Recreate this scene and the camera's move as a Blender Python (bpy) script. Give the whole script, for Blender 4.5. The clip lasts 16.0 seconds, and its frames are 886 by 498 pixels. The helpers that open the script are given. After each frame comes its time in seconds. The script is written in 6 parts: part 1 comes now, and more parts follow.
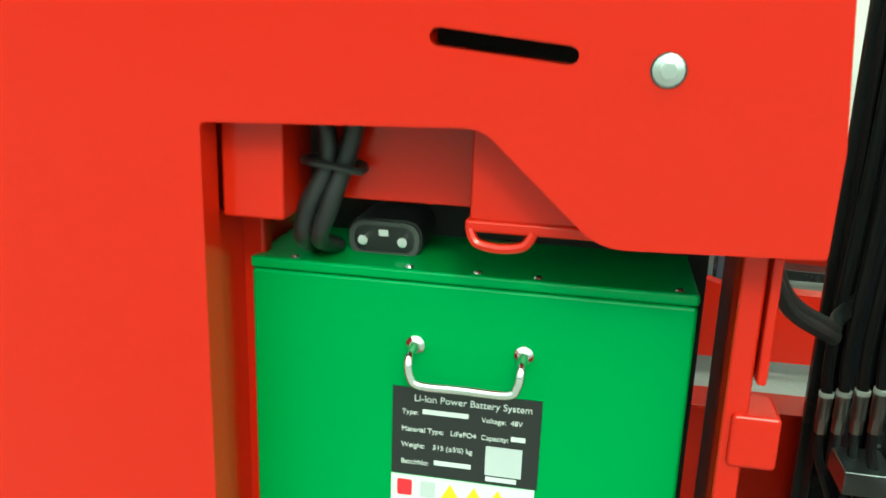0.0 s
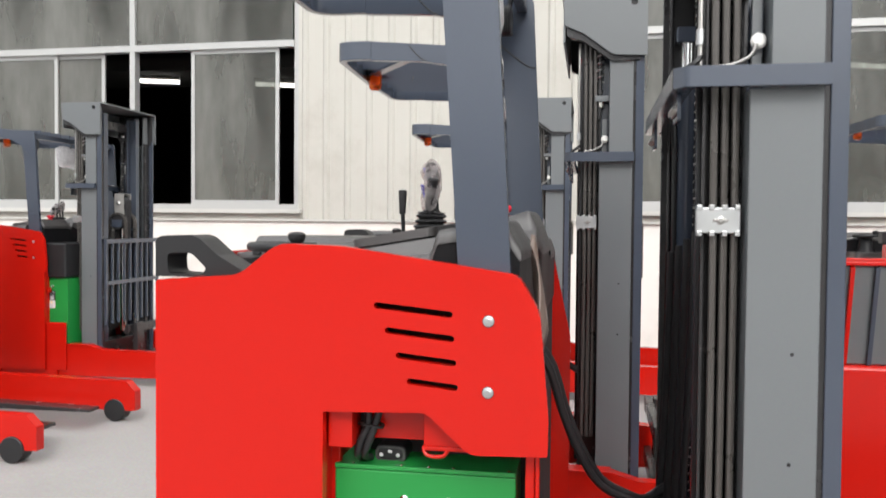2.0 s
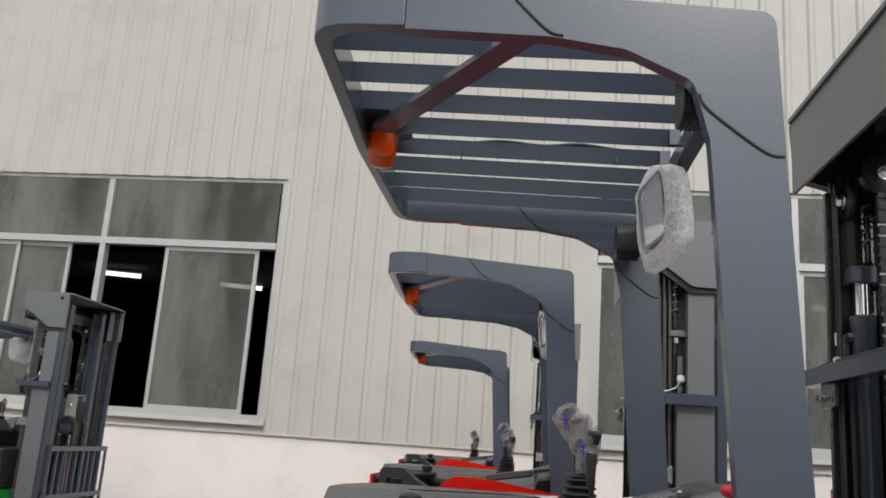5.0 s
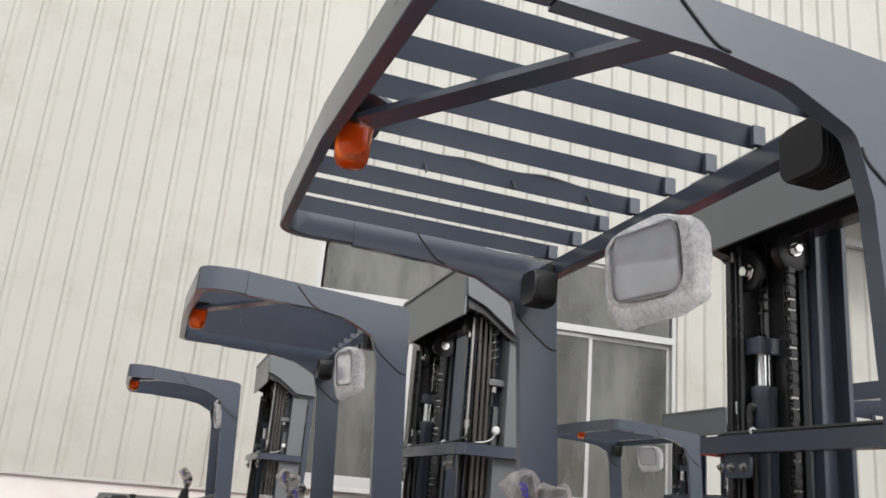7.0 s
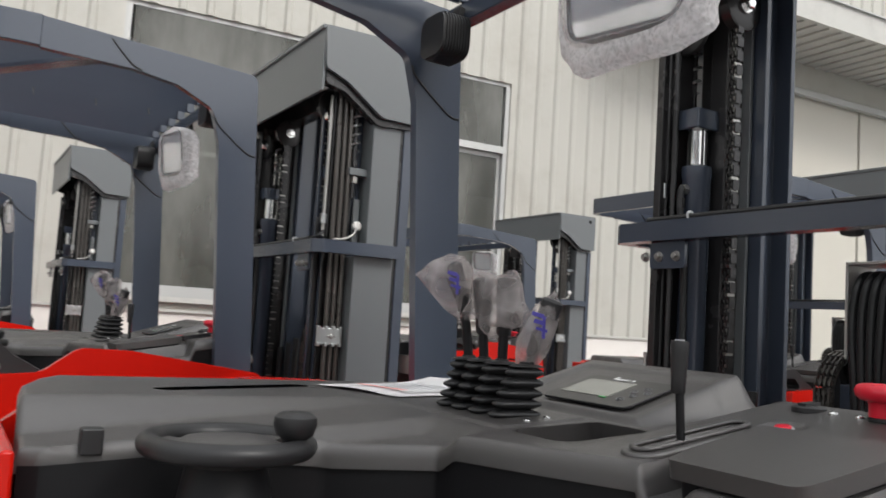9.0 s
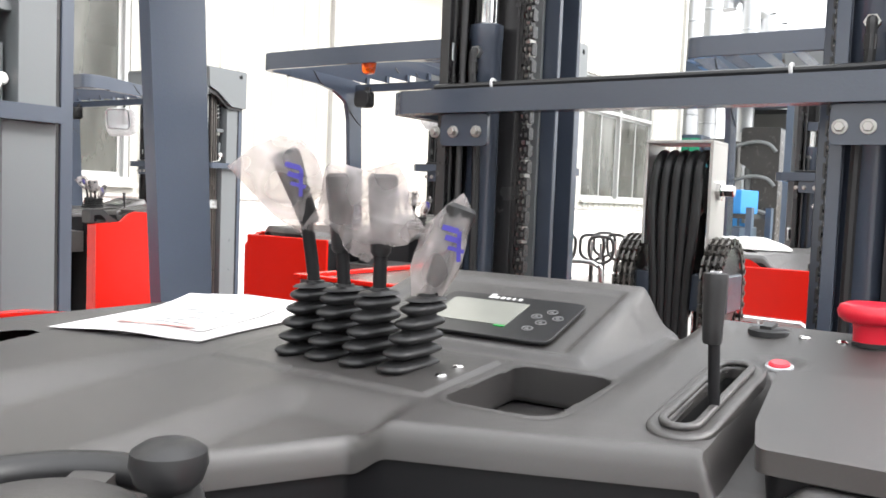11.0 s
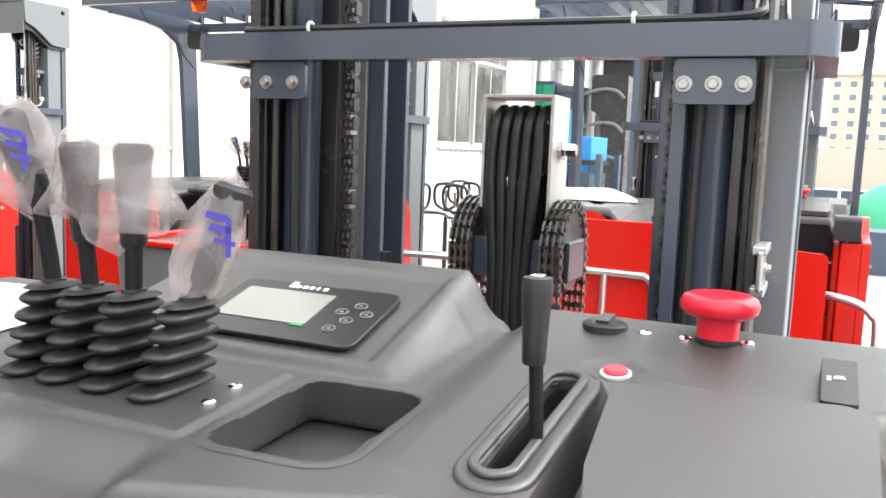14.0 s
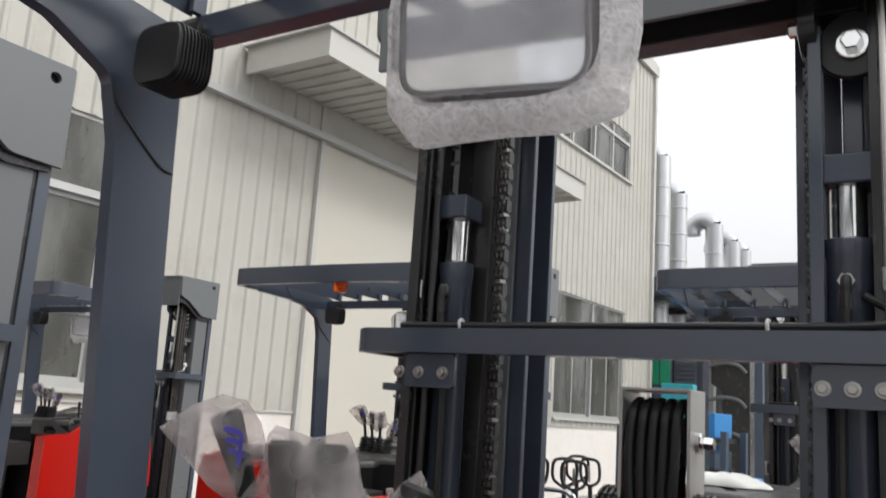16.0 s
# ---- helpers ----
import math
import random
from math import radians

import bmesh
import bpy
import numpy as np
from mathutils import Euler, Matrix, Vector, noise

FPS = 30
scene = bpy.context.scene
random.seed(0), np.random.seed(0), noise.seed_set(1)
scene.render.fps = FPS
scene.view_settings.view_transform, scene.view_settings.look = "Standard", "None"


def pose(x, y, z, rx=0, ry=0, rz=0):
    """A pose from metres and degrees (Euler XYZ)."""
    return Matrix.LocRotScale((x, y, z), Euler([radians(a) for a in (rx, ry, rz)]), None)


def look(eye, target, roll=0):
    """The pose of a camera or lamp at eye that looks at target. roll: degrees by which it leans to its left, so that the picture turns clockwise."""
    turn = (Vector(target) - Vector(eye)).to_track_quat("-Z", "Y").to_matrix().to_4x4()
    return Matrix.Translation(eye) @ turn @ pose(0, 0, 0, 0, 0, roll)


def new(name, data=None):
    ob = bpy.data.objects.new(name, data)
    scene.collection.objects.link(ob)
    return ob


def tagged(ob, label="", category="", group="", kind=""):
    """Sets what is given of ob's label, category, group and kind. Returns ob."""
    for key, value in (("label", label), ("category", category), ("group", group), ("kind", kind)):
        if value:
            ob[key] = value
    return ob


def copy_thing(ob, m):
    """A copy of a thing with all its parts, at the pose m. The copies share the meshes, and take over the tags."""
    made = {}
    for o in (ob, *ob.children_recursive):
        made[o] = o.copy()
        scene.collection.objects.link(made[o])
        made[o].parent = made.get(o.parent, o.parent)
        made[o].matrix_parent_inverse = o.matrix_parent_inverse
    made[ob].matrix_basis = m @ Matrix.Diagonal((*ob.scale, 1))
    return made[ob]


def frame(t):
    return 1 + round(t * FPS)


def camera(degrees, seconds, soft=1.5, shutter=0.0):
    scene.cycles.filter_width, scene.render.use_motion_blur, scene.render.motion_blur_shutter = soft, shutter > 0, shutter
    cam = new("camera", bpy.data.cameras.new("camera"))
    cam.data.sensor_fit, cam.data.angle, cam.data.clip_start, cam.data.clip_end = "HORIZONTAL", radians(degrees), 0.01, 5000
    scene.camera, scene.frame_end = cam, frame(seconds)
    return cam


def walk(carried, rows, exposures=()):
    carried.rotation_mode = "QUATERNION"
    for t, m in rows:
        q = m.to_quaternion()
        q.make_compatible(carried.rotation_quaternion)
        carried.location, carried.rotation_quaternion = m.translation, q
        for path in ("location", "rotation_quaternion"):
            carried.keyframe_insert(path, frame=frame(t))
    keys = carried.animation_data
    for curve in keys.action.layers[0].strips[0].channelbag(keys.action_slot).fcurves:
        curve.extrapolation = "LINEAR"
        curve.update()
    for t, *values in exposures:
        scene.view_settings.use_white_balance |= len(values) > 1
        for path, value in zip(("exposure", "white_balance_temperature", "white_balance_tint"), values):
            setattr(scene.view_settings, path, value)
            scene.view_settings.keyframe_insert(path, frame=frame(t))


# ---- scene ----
cam = camera(55.37, 16.0, soft=1.6, shutter=0.25)
PATH = [
    (0, (-0.042, -0.857, 1.141), (-0.383, 1.038, 0.599), 2.0),
    (0.5, (-0.017, -1.104, 1.245), (-0.357, 0.812, 0.785), 1.5),
    (1, (0.093, -1.366, 1.269), (-0.249, 0.585, 0.993), 2.0),
    (1.5, (0.151, -1.61, 1.393), (-0.161, 0.353, 1.168), 1.0),
    (2, (0.195, -1.908, 1.44), (-0.149, 0.062, 1.38), 0.5),
    (2.5, (0.3, -2.062, 1.486), (-0.12, -0.109, 1.577), 1.1),
    (3, (0.297, -2.067, 1.508), (-0.181, -0.135, 1.704), 1.7),
    (3.5, (0.155, -1.964, 1.518), (-0.331, -0.042, 1.781), 2.1),
    (6, (-0.666, -1.246, 1.528), (-0.493, 0.671, 2.07), 4.7),
    (6.5, (-0.818, -1.16, 1.551), (-0.436, 0.717, 2.125), 4.6),
    (7, (-0.984, -1.106, 1.556), (-0.434, 0.731, 2.124), 5.0),
    (7.5, (-1.036, -1.083, 1.551), (-0.38, 0.74, 2.047), 5.5),
    (8, (-1.05, -1.019, 1.52), (-0.337, 0.813, 1.888), 5.6),
    (8.5, (-1.012, -0.825, 1.49), (-0.208, 0.989, 1.742), 4.7),
    (9, (-0.956, -0.59, 1.524), (0.05, 1.13, 1.696), 3.6),
    (9.5, (-1.0, -0.378, 1.52), (0.267, 1.166, 1.624), 2.8),
    (10, (-1.036, -0.254, 1.533), (0.462, 1.07, 1.568), 2.7),
    (12.5, (-0.773, -0.039, 1.604), (0.944, 0.962, 1.384), 2.8),
    (13, (-0.779, -0.047, 1.604), (0.968, 0.898, 1.371), 2.5),
    (13.5, (-0.78, -0.059, 1.6), (1.0, 0.82, 1.358), 2.2),
    (14, (-0.771, -0.08, 1.6), (1.043, 0.728, 1.363), 2.2),
    (14.5, (-0.772, -0.096, 1.607), (1.054, 0.7, 1.422), 2.1),
    (15, (-0.801, -0.095, 1.617), (0.998, 0.78, 1.569), 2.1),
    (15.5, (-0.845, -0.085, 1.626), (0.89, 0.898, 1.778), 2.9),
    (16, (-0.879, -0.079, 1.632), (0.778, 0.977, 2.006), 3.9),
]
walk(cam, [(t, look(eye, target, roll)) for t, eye, target, roll in PATH],
     exposures=[(0.0, 1.13, 6350, -38), (0.5, 0.72, 6500, -22), (1.0, 0.78, 6500, 10), (1.5, 0.86, 6500, 10), (2.0, 0.98, 6500, 10), (2.5, 0.72, 6500, 10), (3.0, 0.45, 6500, 10), (3.5, 0.30, 6500, 10), (6.0, 0.30, 6500, 10), (6.5, 0.20, 6500, 10), (7.0, 0.70, 6500, 10), (8.0, 0.78, 6500, 10), (8.5, 0.82, 6500, 10), (9.0, 0.55, 6500, 10), (9.5, 0.65, 6500, 10), (10.0, 1.35, 6500, 10), (12.5, 2.05, 6500, 10), (14.5, 2.14, 6500, 10), (15.0, 1.68, 6500, 10), (15.5, 0.90, 6500, 10), (16.0, 0.50, 6500, 10)])

# ---- light: overcast sky with a veiled sun ----
world = bpy.data.worlds.new("sky")
scene.world = world
world.use_nodes = True
wn = world.node_tree.nodes
wl = world.node_tree.links
sky = wn.new("ShaderNodeTexSky")
sky.sky_type = "NISHITA"
sky.sun_disc = False
sky.sun_elevation = radians(39)
sky.sun_rotation = radians(164)
sky.air_density, sky.dust_density, sky.ozone_density = 1.0, 4.0, 1.0
veil = wn.new("ShaderNodeHueSaturation")
veil.inputs["Saturation"].default_value = 0.10
wl.new(sky.outputs["Color"], veil.inputs["Color"])
cloud = wn.new("ShaderNodeMix")
cloud.data_type = "RGBA"
cloud.inputs[0].default_value = 0.55
cloud.inputs[7].default_value = (9.6, 9.8, 10.0, 1)
wl.new(veil.outputs["Color"], cloud.inputs[6])
# an overcast sky is darker towards the horizon than overhead
coord = wn.new("ShaderNodeTexCoord")
axes = wn.new("ShaderNodeSeparateXYZ")
wl.new(coord.outputs["Generated"], axes.inputs[0])
rise = wn.new("ShaderNodeMapRange")
rise.inputs[1].default_value, rise.inputs[2].default_value = 0.05, 0.95
rise.inputs[3].default_value, rise.inputs[4].default_value = 0.60, 1.42
wl.new(axes.outputs["Z"], rise.inputs[0])
dome = wn.new("ShaderNodeVectorMath")
dome.operation = "SCALE"
wl.new(cloud.outputs[2], dome.inputs[0])
wl.new(rise.outputs[0], dome.inputs["Scale"])
wl.new(dome.outputs[0], wn["Background"].inputs["Color"])
wn["Background"].inputs["Strength"].default_value = 0.13
sun_light = bpy.data.lights.new("sun", "SUN")
sun_light.energy, sun_light.angle, sun_light.color = 0.6, radians(9), (1.0, 0.96, 0.9)
sun = new("sun", sun_light)
sun.matrix_world = look((3.9, -14.0, 11.8), (0, 0, 0))


# ---- materials ----
def material(name, color, rough=0.5, metal=0.0, vary=0.08, scale=3.0, grain=0.0, grain_scale=200.0, bump=0.0, bump_scale=60.0, coat=0.0, random_tint=0.0, dirt=0.0, dirt_color=(0.1, 0.09, 0.08), spec=0.5, smear=0.2):
    """A surface with broad patchy variation, fine grain and relief, all at real-world size."""
    m = bpy.data.materials.new(name)
    m.use_nodes = True
    nt = m.node_tree
    n, l = nt.nodes, nt.links
    b = n["Principled BSDF"]
    b.inputs["Metallic"].default_value = metal
    b.inputs["Coat Weight"].default_value = coat
    b.inputs["Coat Roughness"].default_value = 0.08
    b.inputs["Specular IOR Level"].default_value = spec
    tc = n.new("ShaderNodeTexCoord")
    big = n.new("ShaderNodeTexNoise")
    big.inputs["Scale"].default_value = scale
    big.inputs["Detail"].default_value = 6
    l.new(tc.outputs["Object"], big.inputs["Vector"])
    fine = n.new("ShaderNodeTexNoise")
    fine.inputs["Scale"].default_value = grain_scale
    fine.inputs["Detail"].default_value = 3
    l.new(tc.outputs["Object"], fine.inputs["Vector"])
    lo = tuple(max(0.0, c * (1 - vary)) for c in color)
    hi = tuple(min(1.0, c * (1 + vary)) for c in color)
    mix = n.new("ShaderNodeMix")
    mix.data_type = "RGBA"
    mix.inputs[6].default_value = (*lo, 1)
    mix.inputs[7].default_value = (*hi, 1)
    l.new(big.outputs["Fac"], mix.inputs[0])
    out = mix.outputs[2]
    if grain:
        g = n.new("ShaderNodeMix")
        g.data_type, g.blend_type = "RGBA", "OVERLAY"
        g.inputs[0].default_value = grain
        l.new(out, g.inputs[6])
        l.new(fine.outputs["Color"], g.inputs[7])
        out = g.outputs[2]
    if dirt:
        d = n.new("ShaderNodeTexNoise")
        d.inputs["Scale"].default_value = scale * 2.3
        d.inputs["Detail"].default_value = 9
        d.inputs["Roughness"].default_value = 0.7
        l.new(tc.outputs["Object"], d.inputs["Vector"])
        r = n.new("ShaderNodeMapRange")
        r.inputs[1].default_value, r.inputs[2].default_value = 0.5, 0.75
        r.inputs[3].default_value, r.inputs[4].default_value = 0.0, dirt
        l.new(d.outputs["Fac"], r.inputs[0])
        dm = n.new("ShaderNodeMix")
        dm.data_type = "RGBA"
        dm.inputs[7].default_value = (*dirt_color, 1)
        l.new(r.outputs[0], dm.inputs[0])
        l.new(out, dm.inputs[6])
        out = dm.outputs[2]
    if random_tint:
        info = n.new("ShaderNodeObjectInfo")
        hs = n.new("ShaderNodeHueSaturation")
        mr = n.new("ShaderNodeMapRange")
        mr.inputs[3].default_value, mr.inputs[4].default_value = 1 - random_tint, 1 + random_tint
        l.new(info.outputs["Random"], mr.inputs[0])
        l.new(mr.outputs[0], hs.inputs["Value"])
        l.new(out, hs.inputs["Color"])
        out = hs.outputs["Color"]
    l.new(out, b.inputs["Base Color"])
    rr = n.new("ShaderNodeMapRange")
    rr.inputs[3].default_value, rr.inputs[4].default_value = max(0.02, rough * (1 - smear)), min(1.0, rough * (1 + smear))
    l.new(big.outputs["Fac"], rr.inputs[0])
    l.new(rr.outputs[0], b.inputs["Roughness"])
    if bump:
        bn = n.new("ShaderNodeTexNoise")
        bn.inputs["Scale"].default_value = bump_scale
        bn.inputs["Detail"].default_value = 4
        l.new(tc.outputs["Object"], bn.inputs["Vector"])
        bp = n.new("ShaderNodeBump")
        bp.inputs["Strength"].default_value = bump
        bp.inputs["Distance"].default_value = 0.002
        l.new(bn.outputs["Fac"], bp.inputs["Height"])
        l.new(bp.outputs["Normal"], b.inputs["Normal"])
    return m


def glassy(name, color, rough, transmission, ior=1.45, alpha=1.0):
    m = bpy.data.materials.new(name)
    m.use_nodes = True
    b = m.node_tree.nodes["Principled BSDF"]
    b.inputs["Base Color"].default_value = (*color, 1)
    b.inputs["Roughness"].default_value = rough
    b.inputs["Transmission Weight"].default_value = transmission
    b.inputs["IOR"].default_value = ior
    b.inputs["Alpha"].default_value = alpha
    return m


RED = material("red_paint", (0.46, 0.0075, 0.0030), 0.22, vary=0.06, scale=1.5, bump=0.10, bump_scale=14, spec=0.32)
GREY = material("slate_grey_paint", (0.049, 0.060, 0.083), 0.22, spec=0.64, vary=0.10, scale=2.0, bump=0.10, bump_scale=300, grain=0.06)
STEEL_GREY = material("mid_grey_paint", (0.128, 0.138, 0.143), 0.36, vary=0.08, scale=2.0, bump=0.08, bump_scale=300, grain=0.05)
BLACK = material("black_moulded_plastic", (0.042, 0.039, 0.0385), 0.37, vary=0.28, scale=6.0, bump=0.28, bump_scale=1600, grain=0.20, grain_scale=700, spec=0.86, smear=0.28)
SATIN_BLACK = material("satin_black", (0.008, 0.008, 0.009), 0.45, vary=0.1, spec=0.18)
RUBBER = material("black_rubber", (0.016, 0.016, 0.017), 0.40, vary=0.2, scale=9.0, bump=0.12, bump_scale=200, spec=0.38)
# Near-black that puts the shade of holes and hollows into the colour; lamp brackets too.
DARK = material("cavity_shade_black", (0.010, 0.010, 0.011), 0.8, vary=0.2)
CHROME = material("chrome", (0.75, 0.75, 0.74), 0.14, metal=1.0, vary=0.04)
ZINC = material("zinc_plated_steel", (0.55, 0.56, 0.56), 0.32, metal=1.0, vary=0.1, scale=20, bump=0.1)
BRUSHED = material("bare_steel", (0.40, 0.39, 0.37), 0.38, metal=1.0, vary=0.15, scale=6, grain=0.1)
# Oily steel; its dark colour also serves for shaded gaps in the mast.
GREASED = material("greased_steel_gap_shade", (0.038, 0.037, 0.038), 0.26, metal=0.4, vary=0.25, scale=9, bump=0.2, bump_scale=120)
GREEN = material("green_paint", (0.010, 0.225, 0.040), 0.42, vary=0.07, scale=3, bump=0.10, bump_scale=400)
SILVER_BOX = material("silver_sheet", (0.46, 0.45, 0.43), 0.42, metal=0.6, vary=0.08, scale=6, bump=0.05)
AMBER = glassy("amber_plastic", (1.0, 0.16, 0.005), 0.15, 0.7)
BUTTON_RED = material("red_plastic", (0.62, 0.010, 0.030), 0.30, vary=0.05, scale=12)
PAPER = material("white_paper", (0.62, 0.60, 0.61), 0.7, vary=0.03, scale=8)
PRINT_PINK = material("pink_print", (0.75, 0.35, 0.33), 0.7)
KEY_GREY = material("key_print", (0.17, 0.17, 0.175), 0.6)
PRINT_GREY = material("grey_print", (0.45, 0.45, 0.47), 0.7)
LCD = material("lcd", (0.20, 0.205, 0.185), 0.2, vary=0.04, scale=20)
LABEL_BLACK = material("black_label", (0.012, 0.012, 0.013), 0.35)
WHITE_PRINT = material("white_print", (0.60, 0.60, 0.60), 0.5)
PIPE = material("brown_grey_pipe", (0.085, 0.078, 0.072), 0.28, metal=0.3, vary=0.2, scale=5)
WHITE_PAINT = material("white_paint", (0.72, 0.71, 0.68), 0.6, vary=0.05)
BLUE_PRINT = material("blue_print", (0.04, 0.03, 0.26), 0.4)
YELLOW_PRINT = material("yellow_print", (0.8, 0.6, 0.02), 0.5)
CLADDING = material("cream_cladding", (0.455, 0.442, 0.400), 0.50, vary=0.06, scale=0.5, dirt=0.42, dirt_color=(0.29, 0.255, 0.21), bump=0.05)
PLINTH = material("white_render", (0.74, 0.70, 0.66), 0.85, vary=0.06, scale=0.8, dirt=0.25, dirt_color=(0.42, 0.38, 0.33), bump=0.4, bump_scale=50)
DOOR_CREAM = material("cream_door_sheet", (0.55, 0.52, 0.455), 0.5, vary=0.05, scale=0.4, dirt=0.15, dirt_color=(0.5, 0.46, 0.4))
FASCIA = material("grey_canopy_sheet", (0.50, 0.49, 0.46), 0.5, vary=0.05, scale=0.7, dirt=0.2)
ALUMINIUM = material("aluminium_frame", (0.44, 0.44, 0.43), 0.45, metal=0.35, vary=0.06, scale=3)
CONCRETE = material("concrete", (0.28, 0.27, 0.262), 0.85, vary=0.12, scale=0.35, grain=0.25, grain_scale=60, dirt=0.35, dirt_color=(0.16, 0.15, 0.14), bump=0.35, bump_scale=40)
DUCT = material("galvanised_duct", (0.50, 0.51, 0.52), 0.34, metal=0.85, vary=0.12, scale=3, bump=0.1)
TARP = material("green_tarpaulin", (0.010, 0.26, 0.13), 0.5, vary=0.15, scale=2, bump=0.6, bump_scale=8)
BLUE = material("blue_paint", (0.02, 0.20, 0.50), 0.45, vary=0.1)
NAVY = material("navy_grey_paint", (0.05, 0.07, 0.105), 0.4, vary=0.1)
ORANGE = material("orange_paint", (0.85, 0.22, 0.03), 0.5)
FAR_WALL = material("beige_far_wall", (0.42, 0.37, 0.30), 0.9, vary=0.05, scale=0.1)
FAR_PANE = material("far_window_glass", (0.14, 0.16, 0.18), 0.25)
CARD = material("brown_wood", (0.30, 0.20, 0.11), 0.8, vary=0.2, scale=6)
# Dark colour carries the dimness of roofed interiors seen through panes and openings.
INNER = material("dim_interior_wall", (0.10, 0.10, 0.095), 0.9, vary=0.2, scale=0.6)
POUCH = material("brown_document_film", (0.16, 0.12, 0.10), 0.3, vary=0.2, scale=12, bump=0.5, bump_scale=30)


def film_material(name, color, clear, rough=0.28, amp=1.0, crease=34.0, tint=(1.0, 1.0, 1.0)):
    """Thin wrinkled plastic film: part of the light passes, the rest scatters or glances off."""
    m = bpy.data.materials.new(name)
    m.use_nodes = True
    nt = m.node_tree
    n, l = nt.nodes, nt.links
    b = n["Principled BSDF"]
    b.inputs["Base Color"].default_value = (*color, 1)
    b.inputs["Roughness"].default_value = rough
    tr = n.new("ShaderNodeBsdfTransparent")
    tr.inputs["Color"].default_value = (*tint, 1)
    trl = n.new("ShaderNodeBsdfTranslucent")
    trl.inputs["Color"].default_value = (*color, 1)
    m1 = n.new("ShaderNodeMixShader")
    m1.inputs[0].default_value = 0.5
    l.new(b.outputs[0], m1.inputs[1])
    l.new(trl.outputs[0], m1.inputs[2])
    tc = n.new("ShaderNodeTexCoord")
    # creased facets, and a fine cloudiness between them
    nz = n.new("ShaderNodeTexVoronoi")
    nz.inputs["Scale"].default_value = crease
    warp = n.new("ShaderNodeTexNoise")
    warp.inputs["Scale"].default_value = crease * 0.6
    l.new(tc.outputs["Object"], warp.inputs["Vector"])
    bend = n.new("ShaderNodeVectorMath")
    bend.operation = "MULTIPLY_ADD"
    bend.inputs[1].default_value = (0.03, 0.03, 0.03)
    l.new(warp.outputs["Color"], bend.inputs[0])
    l.new(tc.outputs["Object"], bend.inputs[2])
    l.new(bend.outputs[0], nz.inputs["Vector"])
    mr = n.new("ShaderNodeMapRange")
    mr.inputs[1].default_value, mr.inputs[2].default_value = 0.1, 0.8
    mr.inputs[3].default_value, mr.inputs[4].default_value = clear + 0.10 * amp, clear - 0.14 * amp
    l.new(nz.outputs["Distance"], mr.inputs[0])
    m2 = n.new("ShaderNodeMixShader")
    l.new(mr.outputs[0], m2.inputs[0])
    l.new(m1.outputs[0], m2.inputs[1])
    l.new(tr.outputs[0], m2.inputs[2])
    l.new(m2.outputs[0], n["Material Output"].inputs["Surface"])
    bp = n.new("ShaderNodeBump")
    bp.inputs["Strength"].default_value = 0.6 * amp
    bp.inputs["Distance"].default_value = 0.004
    l.new(nz.outputs["Distance"], bp.inputs["Height"])
    l.new(bp.outputs["Normal"], b.inputs["Normal"])
    return m


FILM = film_material("thin_plastic_film", (0.72, 0.67, 0.67), 0.74, 0.20, 1.3, 26.0, (0.87, 0.84, 0.83))
BUBBLE = film_material("bubble_wrap_film", (0.92, 0.91, 0.92), 0.36, 0.30, 1.4, 95.0)
CLEAR_FILM = film_material("clear_wrap_film", (0.9, 0.9, 0.92), 0.83, 0.25, 0.35)
LAMP_GLOW = bpy.data.materials.new("lamp_tube")
LAMP_GLOW.use_nodes = True
LAMP_GLOW.node_tree.nodes["Principled BSDF"].inputs["Emission Color"].default_value = (1.0, 0.97, 0.9, 1)
LAMP_GLOW.node_tree.nodes["Principled BSDF"].inputs["Emission Strength"].default_value = 1.2
MIRROR = material("mirror_glass", (0.86, 0.87, 0.90), 0.05, metal=1.0, vary=0.02)


# Pane glass: grey base and noise mottling imitate blotchy reflections of the yard.
def window_glass():
    m = bpy.data.materials.new("dusty_window_glass")
    m.use_nodes = True
    nt = m.node_tree
    n, l = nt.nodes, nt.links
    b = n["Principled BSDF"]
    b.inputs["Base Color"].default_value = (0.155, 0.155, 0.140, 1)
    b.inputs["Roughness"].default_value = 0.06
    tr = n.new("ShaderNodeBsdfTransparent")
    tr.inputs["Color"].default_value = (0.55, 0.57, 0.55, 1)
    mx = n.new("ShaderNodeMixShader")
    tc = n.new("ShaderNodeTexCoord")
    nz = n.new("ShaderNodeTexNoise")
    nz.inputs["Scale"].default_value = 0.9
    nz.inputs["Detail"].default_value = 6
    nz.inputs["Roughness"].default_value = 0.6
    mp = n.new("ShaderNodeMapping")
    mp.inputs["Scale"].default_value = (1.6, 1.0, 0.45)
    l.new(tc.outputs["Object"], mp.inputs["Vector"])
    l.new(mp.outputs["Vector"], nz.inputs["Vector"])
    mr = n.new("ShaderNodeMapRange")
    mr.inputs[1].default_value, mr.inputs[2].default_value = 0.35, 0.65
    mr.inputs[3].default_value, mr.inputs[4].default_value = 0.10, 0.72
    l.new(nz.outputs["Fac"], mr.inputs[0])
    l.new(mr.outputs[0], mx.inputs[0])
    l.new(b.outputs[0], mx.inputs[1])
    l.new(tr.outputs[0], mx.inputs[2])
    l.new(mx.outputs[0], n["Material Output"].inputs["Surface"])
    return m


GLASS = window_glass()


